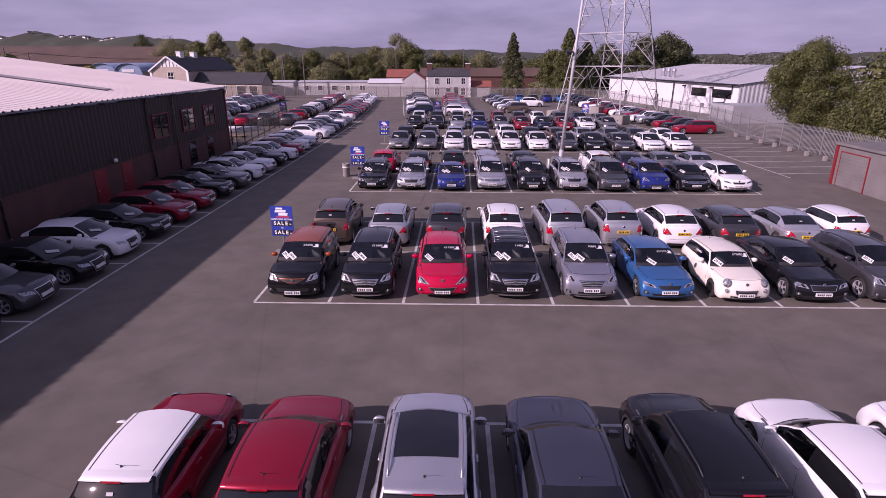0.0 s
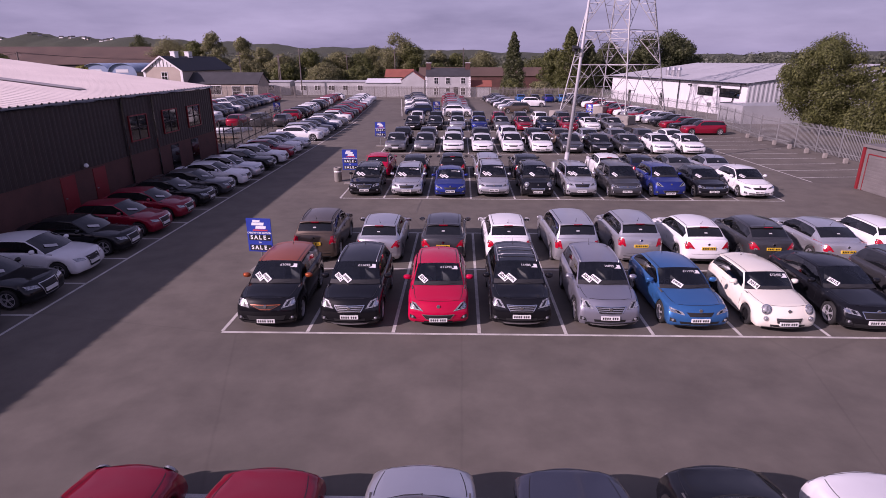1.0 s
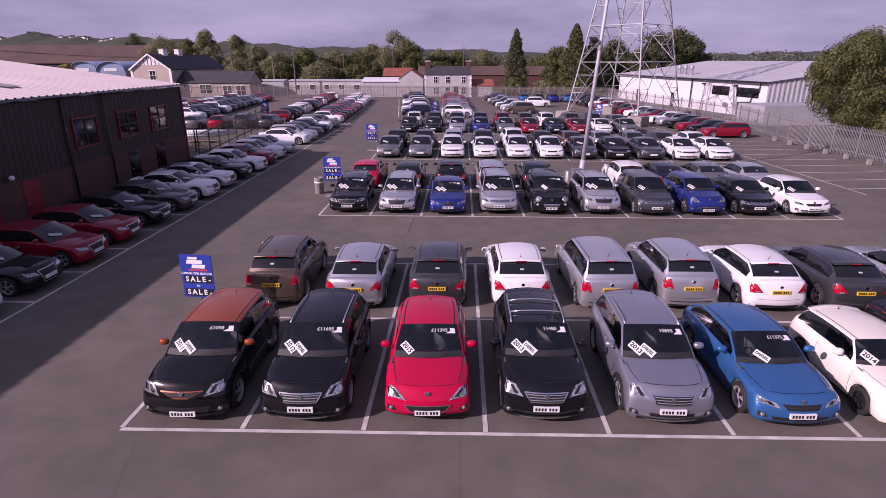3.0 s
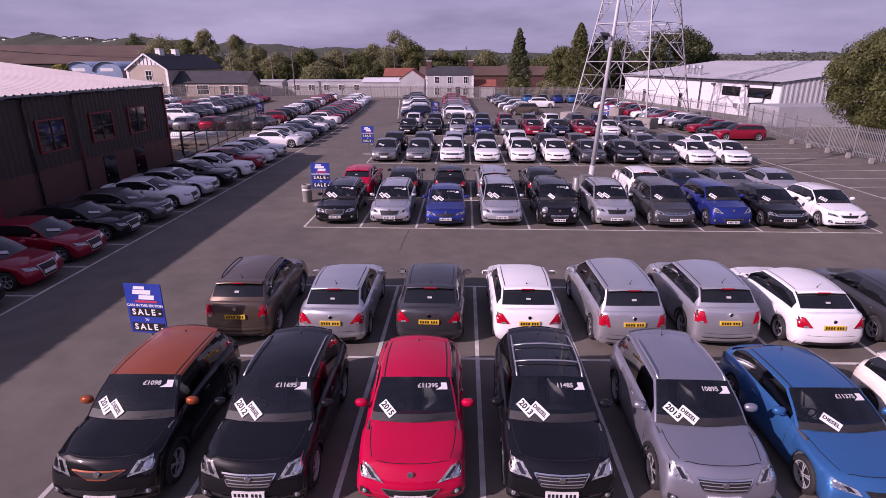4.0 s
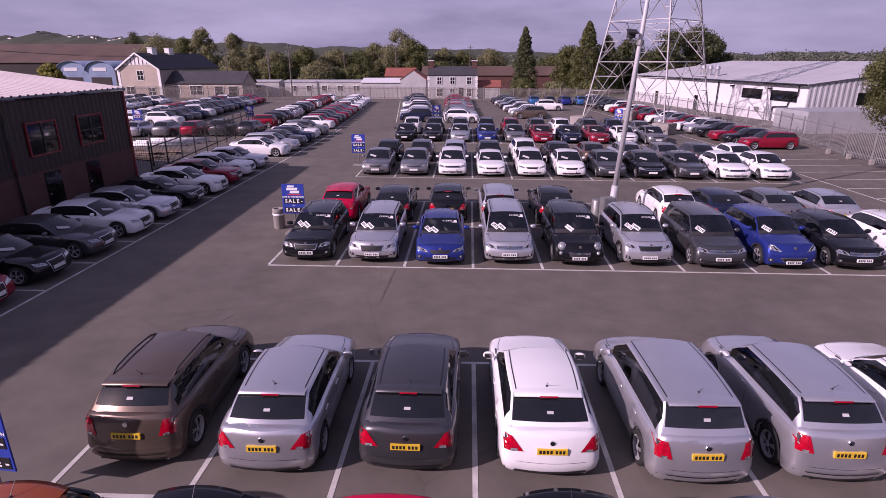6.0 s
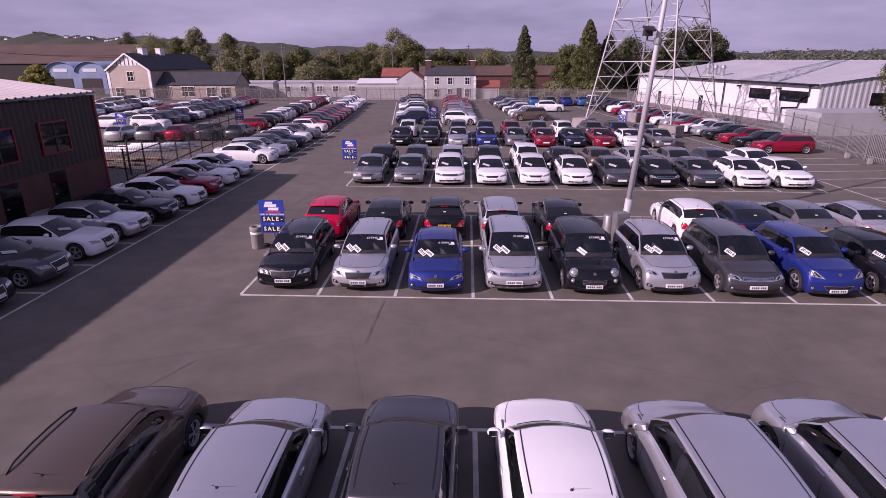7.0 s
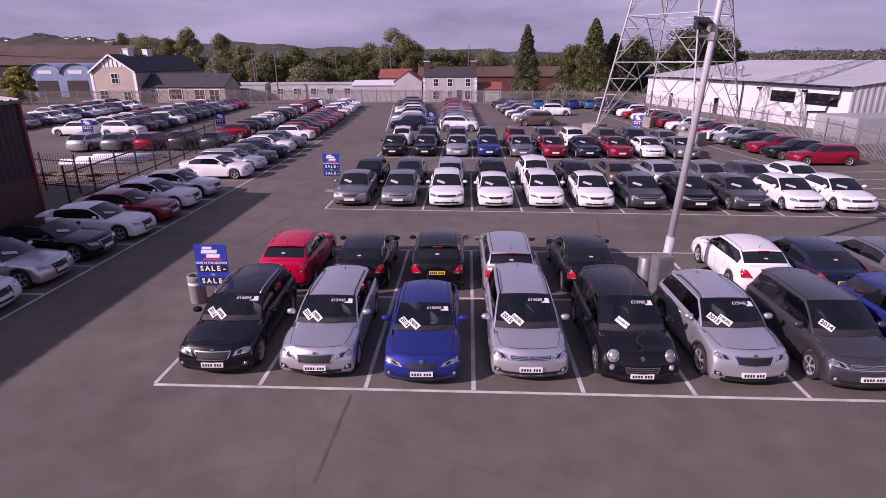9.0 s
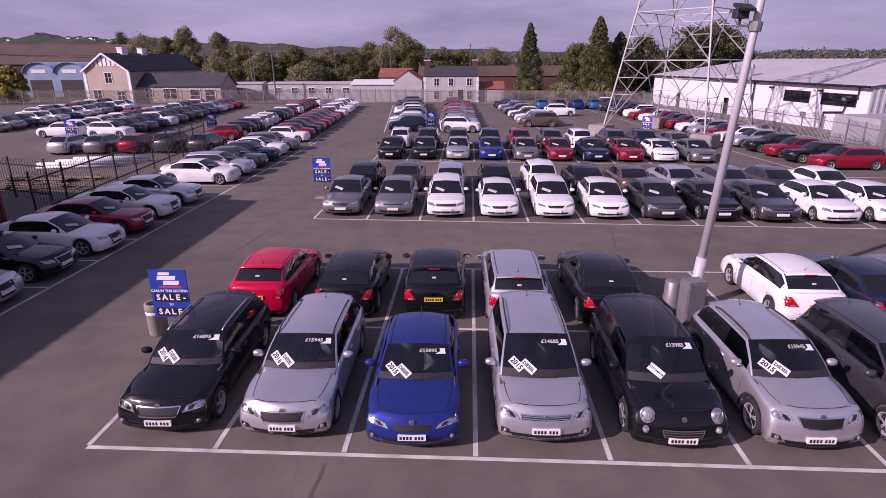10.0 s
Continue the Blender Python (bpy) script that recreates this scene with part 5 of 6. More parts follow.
# ---- sale signs and bin ----
def sale_sign(x, y, turn, tall=2.05):
    root = empty("sale_sign", pose(x, y, 0, 0, 0, turn), label="blue sale sign board on a post, white lettering", category="sign", group="sale signs")
    z1, z0, w = tall, tall - 1.28, 0.47
    bd = part("board", boxed(-w, -0.015, z0, w, 0.015, z1, bevel=0.005), M["sign_blue"], root)
    bm = bmesh.new()
    for s in (-0.0,):
        bar(bm, (s, 0.05, 0), (s, 0.05, z1 - 0.1), 0.035, n=8)
    part("post", bm, M["steel"], root)
    part("foot", boxed(-0.45, -0.16, 0, 0.45, 0.30, 0.09, bevel=0.02), M["concrete"], root)

    def words(text, size, px, pz, mat, name="lettering", out=-0.022):
        t = new(name, lettering(text, size, mat))
        t.parent = bd
        t.matrix_local = Matrix.Translation((px, out, pz)) @ Matrix.Rotation(math.pi / 2, 4, "X")

    # the maker's mark as plain slanted shapes
    lean = Matrix.Identity(4)
    lean[0][2] = 0.25
    for x0, x1, dz, hh, mt in ((-0.22, 0.06, 0.10, 0.075, "sign_white"), (-0.26, 0.20, 0.21, 0.11, "sign_white"), (-0.12, 0.27, 0.34, 0.11, "sign_white"), (-0.23, 0.33, 0.45, 0.055, "sign_red")):
        bm = boxed(x0 - 0.25 * 0.0, -0.0, -hh / 2, x1, 0.0045, hh / 2, m=Matrix.Translation((0, -0.0205, z1 - dz)) @ lean)
        part("mark", bm, M[mt], bd)
    words("CARS IN THIS SECTION", 0.088, 0, z1 - 0.555, M["sign_white"])
    words("TO", 0.075, 0, z1 - 0.925, M["sign_white"])
    for dz in (0.73, 1.12):
        part("panel", boxed(-0.40, -0.024, z1 - dz - 0.11, 0.42, -0.016, z1 - dz + 0.11), M["ink"], bd, "black letter panel")
        for k, ch in enumerate("SALE-"):
            words(ch, 0.21, -0.30 + k * 0.165, z1 - dz, M["sign_white"], "letter", -0.028)
    return root


for q in ((-7.93, 29.0, -6, 2.05), (-7.35, 44.6, 0, 2.2), (-7.5, 61.1, 0, 2.2), (-3.2, 89.0, 20, 2.1), (17.0, 85.5, -40, 2.0), (-25.2, 88.5, 30, 2.0), (-33.5, 79.5, 5, 2.3)):
    sale_sign(*q)
bin_root = empty("litter_bin", pose(-8.35, 45.5, 0), label="round grey litter bin with a white band", category="bin")
prof = ((0.22, 0), (0.245, 0.03), (0.25, 0.72), (0.26, 0.74), (0.26, 0.88), (0.235, 0.92), (0.17, 0.90), (0.17, 0.7))
bm = bmesh.new()
sheet(bm, [[(r * math.cos(k * math.tau / 20), r * math.sin(k * math.tau / 20), z) for k in range(20)] for r, z in prof], True)
part("barrel", bm, M["concrete"], bin_root, smooth=True)
bm = bmesh.new()
sheet(bm, [[(r * math.cos(k * math.tau / 20), r * math.sin(k * math.tau / 20), z) for k in range(20)] for r, z in ((0.252, 0.62), (0.256, 0.63), (0.256, 0.70), (0.252, 0.71))], True)
part("band", bm, M["card"], bin_root, smooth=True)
bm = bmesh.new()
sheet(bm, [[(r * math.cos(k * math.tau / 20), r * math.sin(k * math.tau / 20), z) for k in range(20)] for r, z in ((0.17, 0.8), (0.001, 0.8))], True)
part("liner", bm, M["plastic"], bin_root)


# old tar seams in the asphalt
def tar_seam(pts, w=0.07):
    bm = bmesh.new()
    rnd = random.Random(len(pts) + int(pts[0][0] * 10))
    path = []
    for (x0, y0), (x1, y1) in zip(pts, pts[1:]):
        path += [(x0 + (x1 - x0) * k / 8 + rnd.uniform(-0.015, 0.015), y0 + (y1 - y0) * k / 8) for k in range(8)]
    path.append(pts[-1])
    sheet(bm, [[(x - w / 2, y, 0.003), (x + w / 2, y, 0.003)] for x, y in path])
    tagged(part("tar_seam", bm, M["tar"]), "thin dark tar seam in the asphalt", "road marking", "tar seams", "structure")


for pts in (((-7.9, 34.6), (-6.9, 36.6)), ((-2.75, 37.6), (-2.6, 40.4)), ((-8.9, 52.4), (-8.5, 55.5)), ((5.9, 52.8), (6.4, 55.6))):
    tar_seam(pts)


# ---- the parked cars ----
def row(cars, xa, ya, slope, shift, facing, setback, group, fine=2):
    """One row of bays from xa; the line of bumpers lies along y = ya. facing -1: noses towards -y."""
    for i, spec in enumerate(cars):
        if not spec:
            continue
        shape, colour, opt = (*spec, {})[:3] if len(spec) < 3 else spec
        opt = dict(opt)
        L = SHAPES[shape]["L"]
        jx, jy, jr = random.uniform(-0.08, 0.08), random.uniform(-0.08, 0.08), random.uniform(-1.2, 1.2)
        x = xa + (i + 0.5) * BAY + shift + jx + opt.pop("dx", 0)
        y = ya + slope * (x - xa) + (setback + L / 2) * (1 if facing < 0 else -1) + jy + opt.pop("dy", 0)
        add_car(shape, colour, x, y, (-90 if facing < 0 else 90) + jr, fine=fine, group=group, unseen=REAR_TRIM if facing < 0 else FRONT_TRIM, **opt)


D, Y13, Y15 = "DIESEL", "2013", "2015"
row([("compact_hatchback", "darkred", dict(roof="white", face="round")), ("hatchback", "darkred"), ("crossover", "silver", dict(rails="satin", sunroof=True)), ("saloon_car", "slate", dict(face="slim")),
     ("crossover", "black", dict(rails="plastic")), ("hatchback", "white"), ("hatchback", "white")], -7.6, 17.5, 0, 0, 1, 0.0, "first row of cars")
row([("crossover", "black", dict(roof="orange", face="winged", dy=-0.12, year="2011", fuel=D, price="£1098")),
     ("crossover", "black", dict(rails="satin", face="tall", year="2012", fuel=D, price="£11695")),
     ("hatchback", "red", dict(face="swept", year="2015", price="£11395")),
     ("crossover", "black", dict(rails="satin", sunroof=True, crossbars=True, face="tall", year=Y13, fuel=D, price="11485", seats="seat_light")),
     ("crossover", "lilac", dict(rails="satin", face="tall", year=Y13, fuel=D, price="10895", seats="seat_light")),
     ("coupe", "blue", dict(face="slim", fuel=D, price="£11375")),
     ("compact_hatchback", "cream", dict(face="round", year="2014", price="£12485", rims="black_alloy")),
     ("saloon_car", "black", dict(face="slatted", year="2015")), ("crossover", "grey", dict(face="tall", year="2013", rails="plastic"))],
    -7.54, 24.0, -0.004, 0, -1, 0.13, "second row of cars")
row([("crossover", "brown", dict(rails="plastic")), ("hatchback", "silver"), ("hatchback", "grey"), ("hatchback", "white"), ("people_carrier", "silver"), ("crossover", "silver"), ("hatchback", "white"),
     ("hatchback", "grey"), ("saloon_car", "silver"), ("compact_hatchback", "white")], -7.42, 34.0, -0.004, 0, 1, -0.05, "third row of cars")
row([("estate_car", "black", dict(face="slatted", rails="satin", year="2016", fuel=D, price="£16895")), ("estate_car", "silver", dict(face="slatted", rails="plastic", year="2016", fuel=D, price="£15945")),
     ("coupe", "royal", dict(face="slim", dy=-0.15, year="2015", fuel=D, price="£15895")), ("people_carrier", "silver", dict(face="wide", rails="plastic", year="2015", fuel=D, price="£14685")),
     ("people_carrier", "black", dict(face="round", fuel="AUTOMATIC", price="£13985", seats="seat_light")), ("crossover", "silver", dict(face="slatted", rails="plastic", year="2015", fuel=D, price="£15945")),
     ("people_carrier", "grey", dict(face="wide", year="2014")), ("crossover", "royal", dict(face="swept", year="2014")), ("hatchback", "black", dict(face="wide", year="2013")), ("hatchback", "white", dict(face="slim", year="2015"))],
    -7.31, 40.75, -0.018, 0, -1, 0.18, "fourth row of cars")
row([("hatchback", "red"), ("coupe", "black"), ("hatchback", "black"), ("estate_car", "silver"), ("saloon_car", "black"), None, ("hatchback", "white", dict(dx=0.4)), ("saloon_car", "navy"), ("saloon_car", "midgrey"), ("saloon_car", "silver")],
    -7.2, 50.7, -0.018, 0, 1, 0.05, "fifth row of cars")
row([("saloon_car", "midgrey", dict(face="slim")), ("hatchback", "midgrey"), ("estate_car", "white"), ("coupe", "white", dict(face="slim")), ("estate_car", "white", dict(face="slim")), ("hatchback", "white", dict(face="slim")),
     ("hatchback", "grey"), ("hatchback", "black"), ("saloon_car", "grey"), ("hatchback", "white"), ("hatchback", "white")], -7.05, 57.15, -0.05, 0, -1, 0.35, "sixth row of cars", 1)
row([("hatchback", "black"), ("hatchback", "grey"), ("estate_car", "silver"), ("hatchback", "black"), ("crossover", "white"), ("saloon_car", "black"), ("saloon_car", "brown"), ("saloon_car", "silver"), ("saloon_car", "midgrey"), ("saloon_car", "grey"), ("saloon_car", "white")],
    -6.95, 67.1, -0.05, 0, 1, 0.1, "seventh row of cars", -1)
row([("hatchback", "black"), ("hatchback", "black"), ("hatchback", "silver"), ("hatchback", "royal"), ("hatchback", "midgrey"), ("saloon_car", "red"), ("saloon_car", "navy"), ("saloon_car", "red"), ("coupe", "white"), ("saloon_car", "midgrey")],
    -6.7, 73.1, -0.066, 0, -1, 0.3, "eighth row of cars", 0)
row([("crossover", "white"), ("crossover", "black"), ("crossover", "grey"), ("crossover", "black"), ("crossover", "darkred"), ("crossover", "grey"), ("crossover", "white"), ("crossover", "grey"), ("crossover", "navy"), ("saloon_car", "midgrey")],
    -6.6, 83.1, -0.066, 0, 1, 0.1, "ninth row of cars", -1)


def column(spec, x_front, drift, y0, step, heading, group, fine=-1):
    """Cars side by side along y; x_front is where the first nose stands, drift its change per metre."""
    for i, s in enumerate(spec):
        if not s:
            continue
        shape, colour = s[:2]
        y = y0 + i * step
        L = SHAPES[shape]["L"]
        x = x_front + drift * (y - y0) + (-L / 2 if heading == 0 else L / 2) + random.uniform(-0.15, 0.15)
        add_car(shape, colour, x, y + random.uniform(-0.06, 0.06), heading + random.uniform(-1.5, 1.5), fine=fine, group=group, face="single", **(s[2] if len(s) > 2 else {}))


S, H_, X_, E_, C_ = "saloon_car", "hatchback", "crossover", "estate_car", "compact_hatchback"
column([(S, "grey"), (S, "black"), (S, "grey"), (S, "black"), (H_, "white"), (S, "black"), (H_, "darkred"), (H_, "darkred"), (S, "black"), (S, "grey"), (S, "white"), (S, "silver"), (S, "black"), (S, "white"), (S, "darkred"), (S, "white"), (S, "silver")],
       -14.15, 0.012, 18.4, 2.62, 0, "cars beside the warehouse", 1)
column([(S, "white"), (E_, "silver"), (S, "grey"), (S, "navy"), (S, "white"), (E_, "midgrey")], -13.7, 0.0, 65.4, 2.62, 0, "cars beside the yard", 0)


def mixed(seed, n, tones, shapes):
    rnd = random.Random(seed)
    return [(rnd.choice(shapes), rnd.choice(tones)) for _ in range(n)]


column([(C_, "white"), (C_, "red"), (H_, "black"), (H_, "grey"), (H_, "darkred"), (H_, "grey"), (H_, "darkred"), (H_, "midgrey"), (C_, "red"), (C_, "white"), (H_, "silver"), (H_, "white"), (C_, "white"), (H_, "silver"), (H_, "white"), (H_, "white")],
       -13.9, -0.055, 83.5, 2.6, 0, "cars in the rear block")
column([(C_, "red"), (H_, "black"), (H_, "black"), (C_, "white"), (C_, "white"), (C_, "white"), (H_, "black"), (H_, "grey"), (C_, "white"), (C_, "darkred"), (C_, "white"), (C_, "red"), (C_, "red"), (C_, "darkred"), (C_, "red"), (H_, "white")],
       -24.6, -0.055, 85.0, 2.6, 180, "cars in the rear block")
column([(X_, "navy"), (X_, "silver"), (X_, "white"), (H_, "silver"), (X_, "slate"), (H_, "silver"), (X_, "white"), (H_, "slate"), (X_, "silver"), (H_, "grey"), (X_, "navy"), (X_, "black"), (H_, "silver"), (X_, "slate"), (H_, "navy")],
       -7.8, -0.085, 91.3, 2.5, 180, "cars in the middle block")
column([(X_, "white"), (H_, "silver"), (H_, "silver"), (H_, "midgrey"), (H_, "midgrey"), (H_, "darkred"), (H_, "silver"), (H_, "darkred"), (H_, "midgrey"), (H_, "darkred"), (H_, "grey"), (H_, "darkred"), (H_, "red"), (H_, "darkred"), (H_, "silver")],
       1.8, -0.02, 90.5, 2.5, 0, "cars in the middle block")
column([(X_, "brown"), (H_, "silver"), (H_, "white"), (H_, "grey"), (H_, "white"), (H_, "black"), (H_, "silver"), (H_, "grey"), (H_, "silver"), (H_, "black"), (H_, "black"), (H_, "grey")],
       6.2, -0.06, 95.5, 2.5, 180, "cars in the right-hand block")
add_car("crossover", "white", 12.6, 107.5, 0, fine=-1, group="cars in the right-hand block")
column([(E_, "red"), (S, "black"), (S, "darkred"), (S, "black"), (H_, "silver"), (S, "white"), (S, "darkred"), (H_, "silver"), (H_, "white"), (H_, "darkred"), (H_, "midgrey"), (H_, "red"), (H_, "white"), (H_, "red"), (X_, "white"), (X_, "black"), (X_, "grey"), (X_, "black"), (X_, "grey"), (X_, "slate"), (X_, "white")],
       23.2, -0.088, 70.3, 2.5, 180, "cars along the side fence")
for i in range(4):
    add_car("hatchback" if i else "saloon_car", ("blue", "royal", "grey", "blue")[i], 19.5 - 2.6 * i, 119.2, 90, fine=-1, group="cars at the far end")
column([(X_, "white"), (X_, "black"), (X_, "grey"), (X_, "navy"), (X_, "white"), (X_, "grey"), (X_, "black"), (X_, "grey"), (H_, "black"), (H_, "navy"), (H_, "grey"), (H_, "silver"), (H_, "midgrey"), (H_, "red"), (H_, "darkred")],
       -32.0, -0.075, 86.2, 2.6, 0, "cars in the outer block")
column([(E_, "white"), (H_, "white"), (H_, "white"), (H_, "silver"), (H_, "white"), (H_, "red"), (H_, "darkred"), (H_, "silver"), (H_, "white"), (H_, "midgrey"), (H_, "white"), (H_, "navy"), (H_, "red"), (H_, "white")],
       -42.0, -0.06, 87.0, 2.6, 180, "cars in the outer block")
column([None] + mixed(5, 12, ("silver", "silver", "midgrey", "white", "red", "silver", "navy"), (S, H_, H_)), -48.0, -0.06, 88.0, 2.6, 0, "cars in the outermost block")
column([None] * 6 + mixed(6, 7, ("white", "silver", "midgrey", "black", "red"), (H_, X_, H_)), -57.5, -0.06, 90.0, 2.6, 180, "cars in the outermost block")
for i, (s, c) in enumerate(((H_, "silver"), (H_, "midgrey"), (H_, "red"), (X_, "grey"), (H_, "grey"))):
    add_car(s, c, -32.2 + 2.7 * i, 77.4 + 0.3 * i, 90 + random.uniform(-2, 2), fine=-1, group="cars behind the yard")


# ---- yard clutter ----
rnd = random.Random(11)
for i in range(7):
    x, y = -24.0 - 1.7 * (i % 4), 63.5 + 2.2 * (i // 4) + rnd.uniform(-0.5, 0.5)
    pile = empty("timber_pile", pose(x, y, 0, 0, 0, rnd.uniform(-40, 40)), label="loose pile of weathered timber boards", category="timber", group="timber in the yard")
    for k in range(9):
        z = 0.05 + 0.09 * (k // 3)
        part("board", boxed(-1.2, -0.09, -0.025, 1.2 + rnd.uniform(-0.4, 0.4), 0.09, 0.025, m=pose(rnd.uniform(-0.2, 0.2), (k % 3 - 1) * 0.3, z, 0, 0, rnd.uniform(-9, 9))), M["timber"], pile)
for i in range(3):
    pl = empty("pipe_stack", pose(-27.0 + 0.5 * i, 70.0 + 1.2 * i, 0, 0, 0, 8), label="pale pipes lying in a low stack", category="pipes")
    for k in range(5):
        bm = bmesh.new()
        bar(bm, (-2.6, (k % 3) * 0.22 + 0.11 * (k // 3), 0.11 + 0.19 * (k // 3)), (2.6, (k % 3) * 0.22 + 0.11 * (k // 3), 0.11 + 0.19 * (k // 3)), 0.1, n=10)
        part("pipe", bm, M["clad_white"], pl, smooth=True)


# ---- buildings beyond the lot ----
def window(parent, m, w, h, frame_mat="white_paint", bars=1):
    """A window in the local xz plane at pose m, facing -y."""
    pane = part("window", boxed(-w / 2, -0.02, -h / 2, w / 2, 0.03, h / 2, m=m), M["dark_glass"], parent)
    bm = bmesh.new()
    for q in ((-w / 2 - 0.1, -h / 2 - 0.1, -w / 2, h / 2 + 0.1), (w / 2, -h / 2 - 0.1, w / 2 + 0.1, h / 2 + 0.1), (-w / 2, h / 2, w / 2, h / 2 + 0.1), (-w / 2, -h / 2 - 0.1, w / 2, -h / 2)):
        box(bm, q[0], -0.06, q[1], q[2], 0.02, q[3], m)
    for k in range(bars):
        x = -w / 2 + w * (k + 1) / (bars + 1)
        box(bm, x - 0.025, -0.045, -h / 2, x + 0.025, 0.0, h / 2, m)
    box(bm, -w / 2, -0.045, -0.025, w / 2, 0.0, 0.025, m)
    part("frame", bm, M[frame_mat], pane)


def gable_house(name, label, x, y, turn, w, dpt, eave, ridge, wall, roof, over=0.3, along="x", category="house", z=0.0):
    """A house whose local front faces -y; along: the axis of the ridge."""
    root = empty(name, pose(x, y, z, 0, 0, turn), label=label, category=category)
    bm = bmesh.new()
    if along == "x":
        poly(bm, ((-w / 2, 0, 0), (w / 2, 0, 0), (w / 2, 0, eave), (-w / 2, 0, eave)))
        poly(bm, ((-w / 2, dpt, 0), (w / 2, dpt, 0), (w / 2, dpt, eave), (-w / 2, dpt, eave)))
        for s in (-1, 1):
            poly(bm, ((s * w / 2, 0, 0), (s * w / 2, dpt, 0), (s * w / 2, dpt, eave), (s * w / 2, dpt / 2, ridge), (s * w / 2, 0, eave)))
    else:
        for yy in (0, dpt):
            poly(bm, ((-w / 2, yy, 0), (w / 2, yy, 0), (w / 2, yy, eave), (0, yy, ridge), (-w / 2, yy, eave)))
        for s in (-1, 1):
            poly(bm, ((s * w / 2, 0, 0), (s * w / 2, dpt, 0), (s * w / 2, dpt, eave), (s * w / 2, 0, eave)))
    part("wall", bm, M[wall], root)
    k = (ridge - eave) / ((dpt if along == "x" else w) / 2)
    for s in (0, 1):
        bm = bmesh.new()
        if along == "x":
            ya, yb = (-over, dpt / 2) if s == 0 else (dpt + over, dpt / 2)
            rows = [[(xx, ya, eave - over * k + 0.06), (xx, yb, ridge + 0.06)] for xx in np.linspace(-w / 2 - over, w / 2 + over, 5)]
        else:
            xa, xb = (-w / 2 - over, 0) if s == 0 else (w / 2 + over, 0)
            rows = [[(xa, yy, eave - over * k + 0.06), (xb, yy, ridge + 0.06)] for yy in np.linspace(-over, dpt + over, 5)]
        sheet(bm, rows)
        part("roof", thick(bm, 0.12), M[roof], root)
    return root


def chimney(parent, x, y, z0, z1, mat="render_cream"):
    c = part("chimney", boxed(x - 0.5, y - 0.8, z0, x + 0.5, y + 0.8, z1), M[mat], parent)
    part("chimney_cap", boxed(x - 0.58, y - 0.88, z1, x + 0.58, y + 0.88, z1 + 0.12), M["white_paint"], c)


# cream house with a half-timbered gable
h = gable_house("house", "cream rendered house with dark slate roof and timbered gable", -62.6, 133.0, -4, 8.2, 24, 5.6, 8.4, "render_cream", "slate", 0.35, "y")
for x, z, w, hh in ((0.3, 4.3, 1.2, 1.7), (-2.2, 1.4, 1.6, 1.6), (2.2, 1.3, 1.4, 1.5)):
    window(h, Matrix.Translation((x, -0.02, z)), w, hh)
bm = bmesh.new()
poly(bm, ((-3.0, -0.03, 6.25), (3.0, -0.03, 6.25), (0, -0.03, 8.3)))
gp = part("gable_panel", bm, M["white_paint"], h)
for k in range(6):
    x = -2.0 + 0.8 * k
    part("timber", boxed(x - 0.07, -0.08, 6.3, x + 0.07, -0.035, 8.2 - abs(x) * 0.68), M["pole"], gp)
for s in (-1, 1):
    part("bargeboard", boxed(0, -0.42, -0.12, 5.4, -0.34, 0.16, m=Matrix.Translation((0, 0, 8.35)) @ Matrix.Rotation(math.pi * (s < 0), 4, "Z") @ Matrix.Rotation(math.atan2(2.8, 4.1), 4, "Y")) if s > 0 else boxed(-5.4, -0.42, -0.12, 0, -0.34, 0.16, m=Matrix.Translation((0, 0, 8.35)) @ Matrix.Rotation(-math.atan2(2.8, 4.1), 4, "Y")), M["white_paint"], h)
    part("quoin", boxed(s * 4.1 - 0.25, -0.06, 0, s * 4.1 + 0.25, 0.1, 5.5), M["white_paint"], h)
chimney(h, 0, 5.5, 7.6, 9.35, "white_paint")
chimney(h, 0, 11.5, 7.6, 9.35, "white_paint")
w_ = gable_house("house_wing", "single-storey cream wing with a slate roof", -50.6, 134.0, -3, 15.5, 6.5, 2.9, 5.0, "render_cream", "slate", 0.3, "x")
for x, w, hh, z in ((-5.6, 1.3, 1.4, 1.6), (-1.6, 2.4, 1.7, 1.5), (3.0, 1.8, 2.1, 1.2), (5.8, 1.8, 2.1, 1.2)):
    window(w_, Matrix.Translation((x, -0.02, z)), w, hh)
# white two-storey house
h = gable_house("house", "pale grey two-storey house with a slate roof", -2.1, 133.6, 0, 9.2, 6.6, 4.35, 5.9, "render_grey", "slate", 0.15, "x")
for x in (-2.5, 0.0, 3.2):
    window(h, Matrix.Translation((x, -0.02, 3.35)), 0.8, 1.2, "white_paint")
for x in (-2.5, 0.0, 3.2):
    window(h, Matrix.Translation((x, -0.02, 1.2)), 0.9, 1.4, "white_paint")
dr = part("door", boxed(1.2, -0.05, 0, 2.1, 0.03, 2.05), M["gloss_black"], h)
for s in (-1, 1):
    for k in range(10):
        part("quoin", boxed(s * 4.6 - 0.25 + 0.06 * (k % 2), -0.04, 0.43 * k, s * 4.6 + 0.25 - 0.06 * (k % 2), 0.2, 0.43 * k + 0.38), M["white_paint"], h)
chimney(h, -4.2, 3.3, 5.4, 6.9, "brick_dark")
chimney(h, 4.2, 3.3, 5.4, 6.9, "brick_dark")
gable_house("outbuilding", "grey block outbuilding with a red-edged roof", -9.6, 133.4, 0, 5.0, 9, 3.6, 5.3, "render_grey", "tile_red", 0.1, "y", "outbuilding")
gable_house("garage_block", "pale low garage block with a sheet roof", -15.8, 133.5, 0, 7.4, 7, 3.0, 3.7, "render_grey", "clad_white", 0.2, "x", "outbuilding")
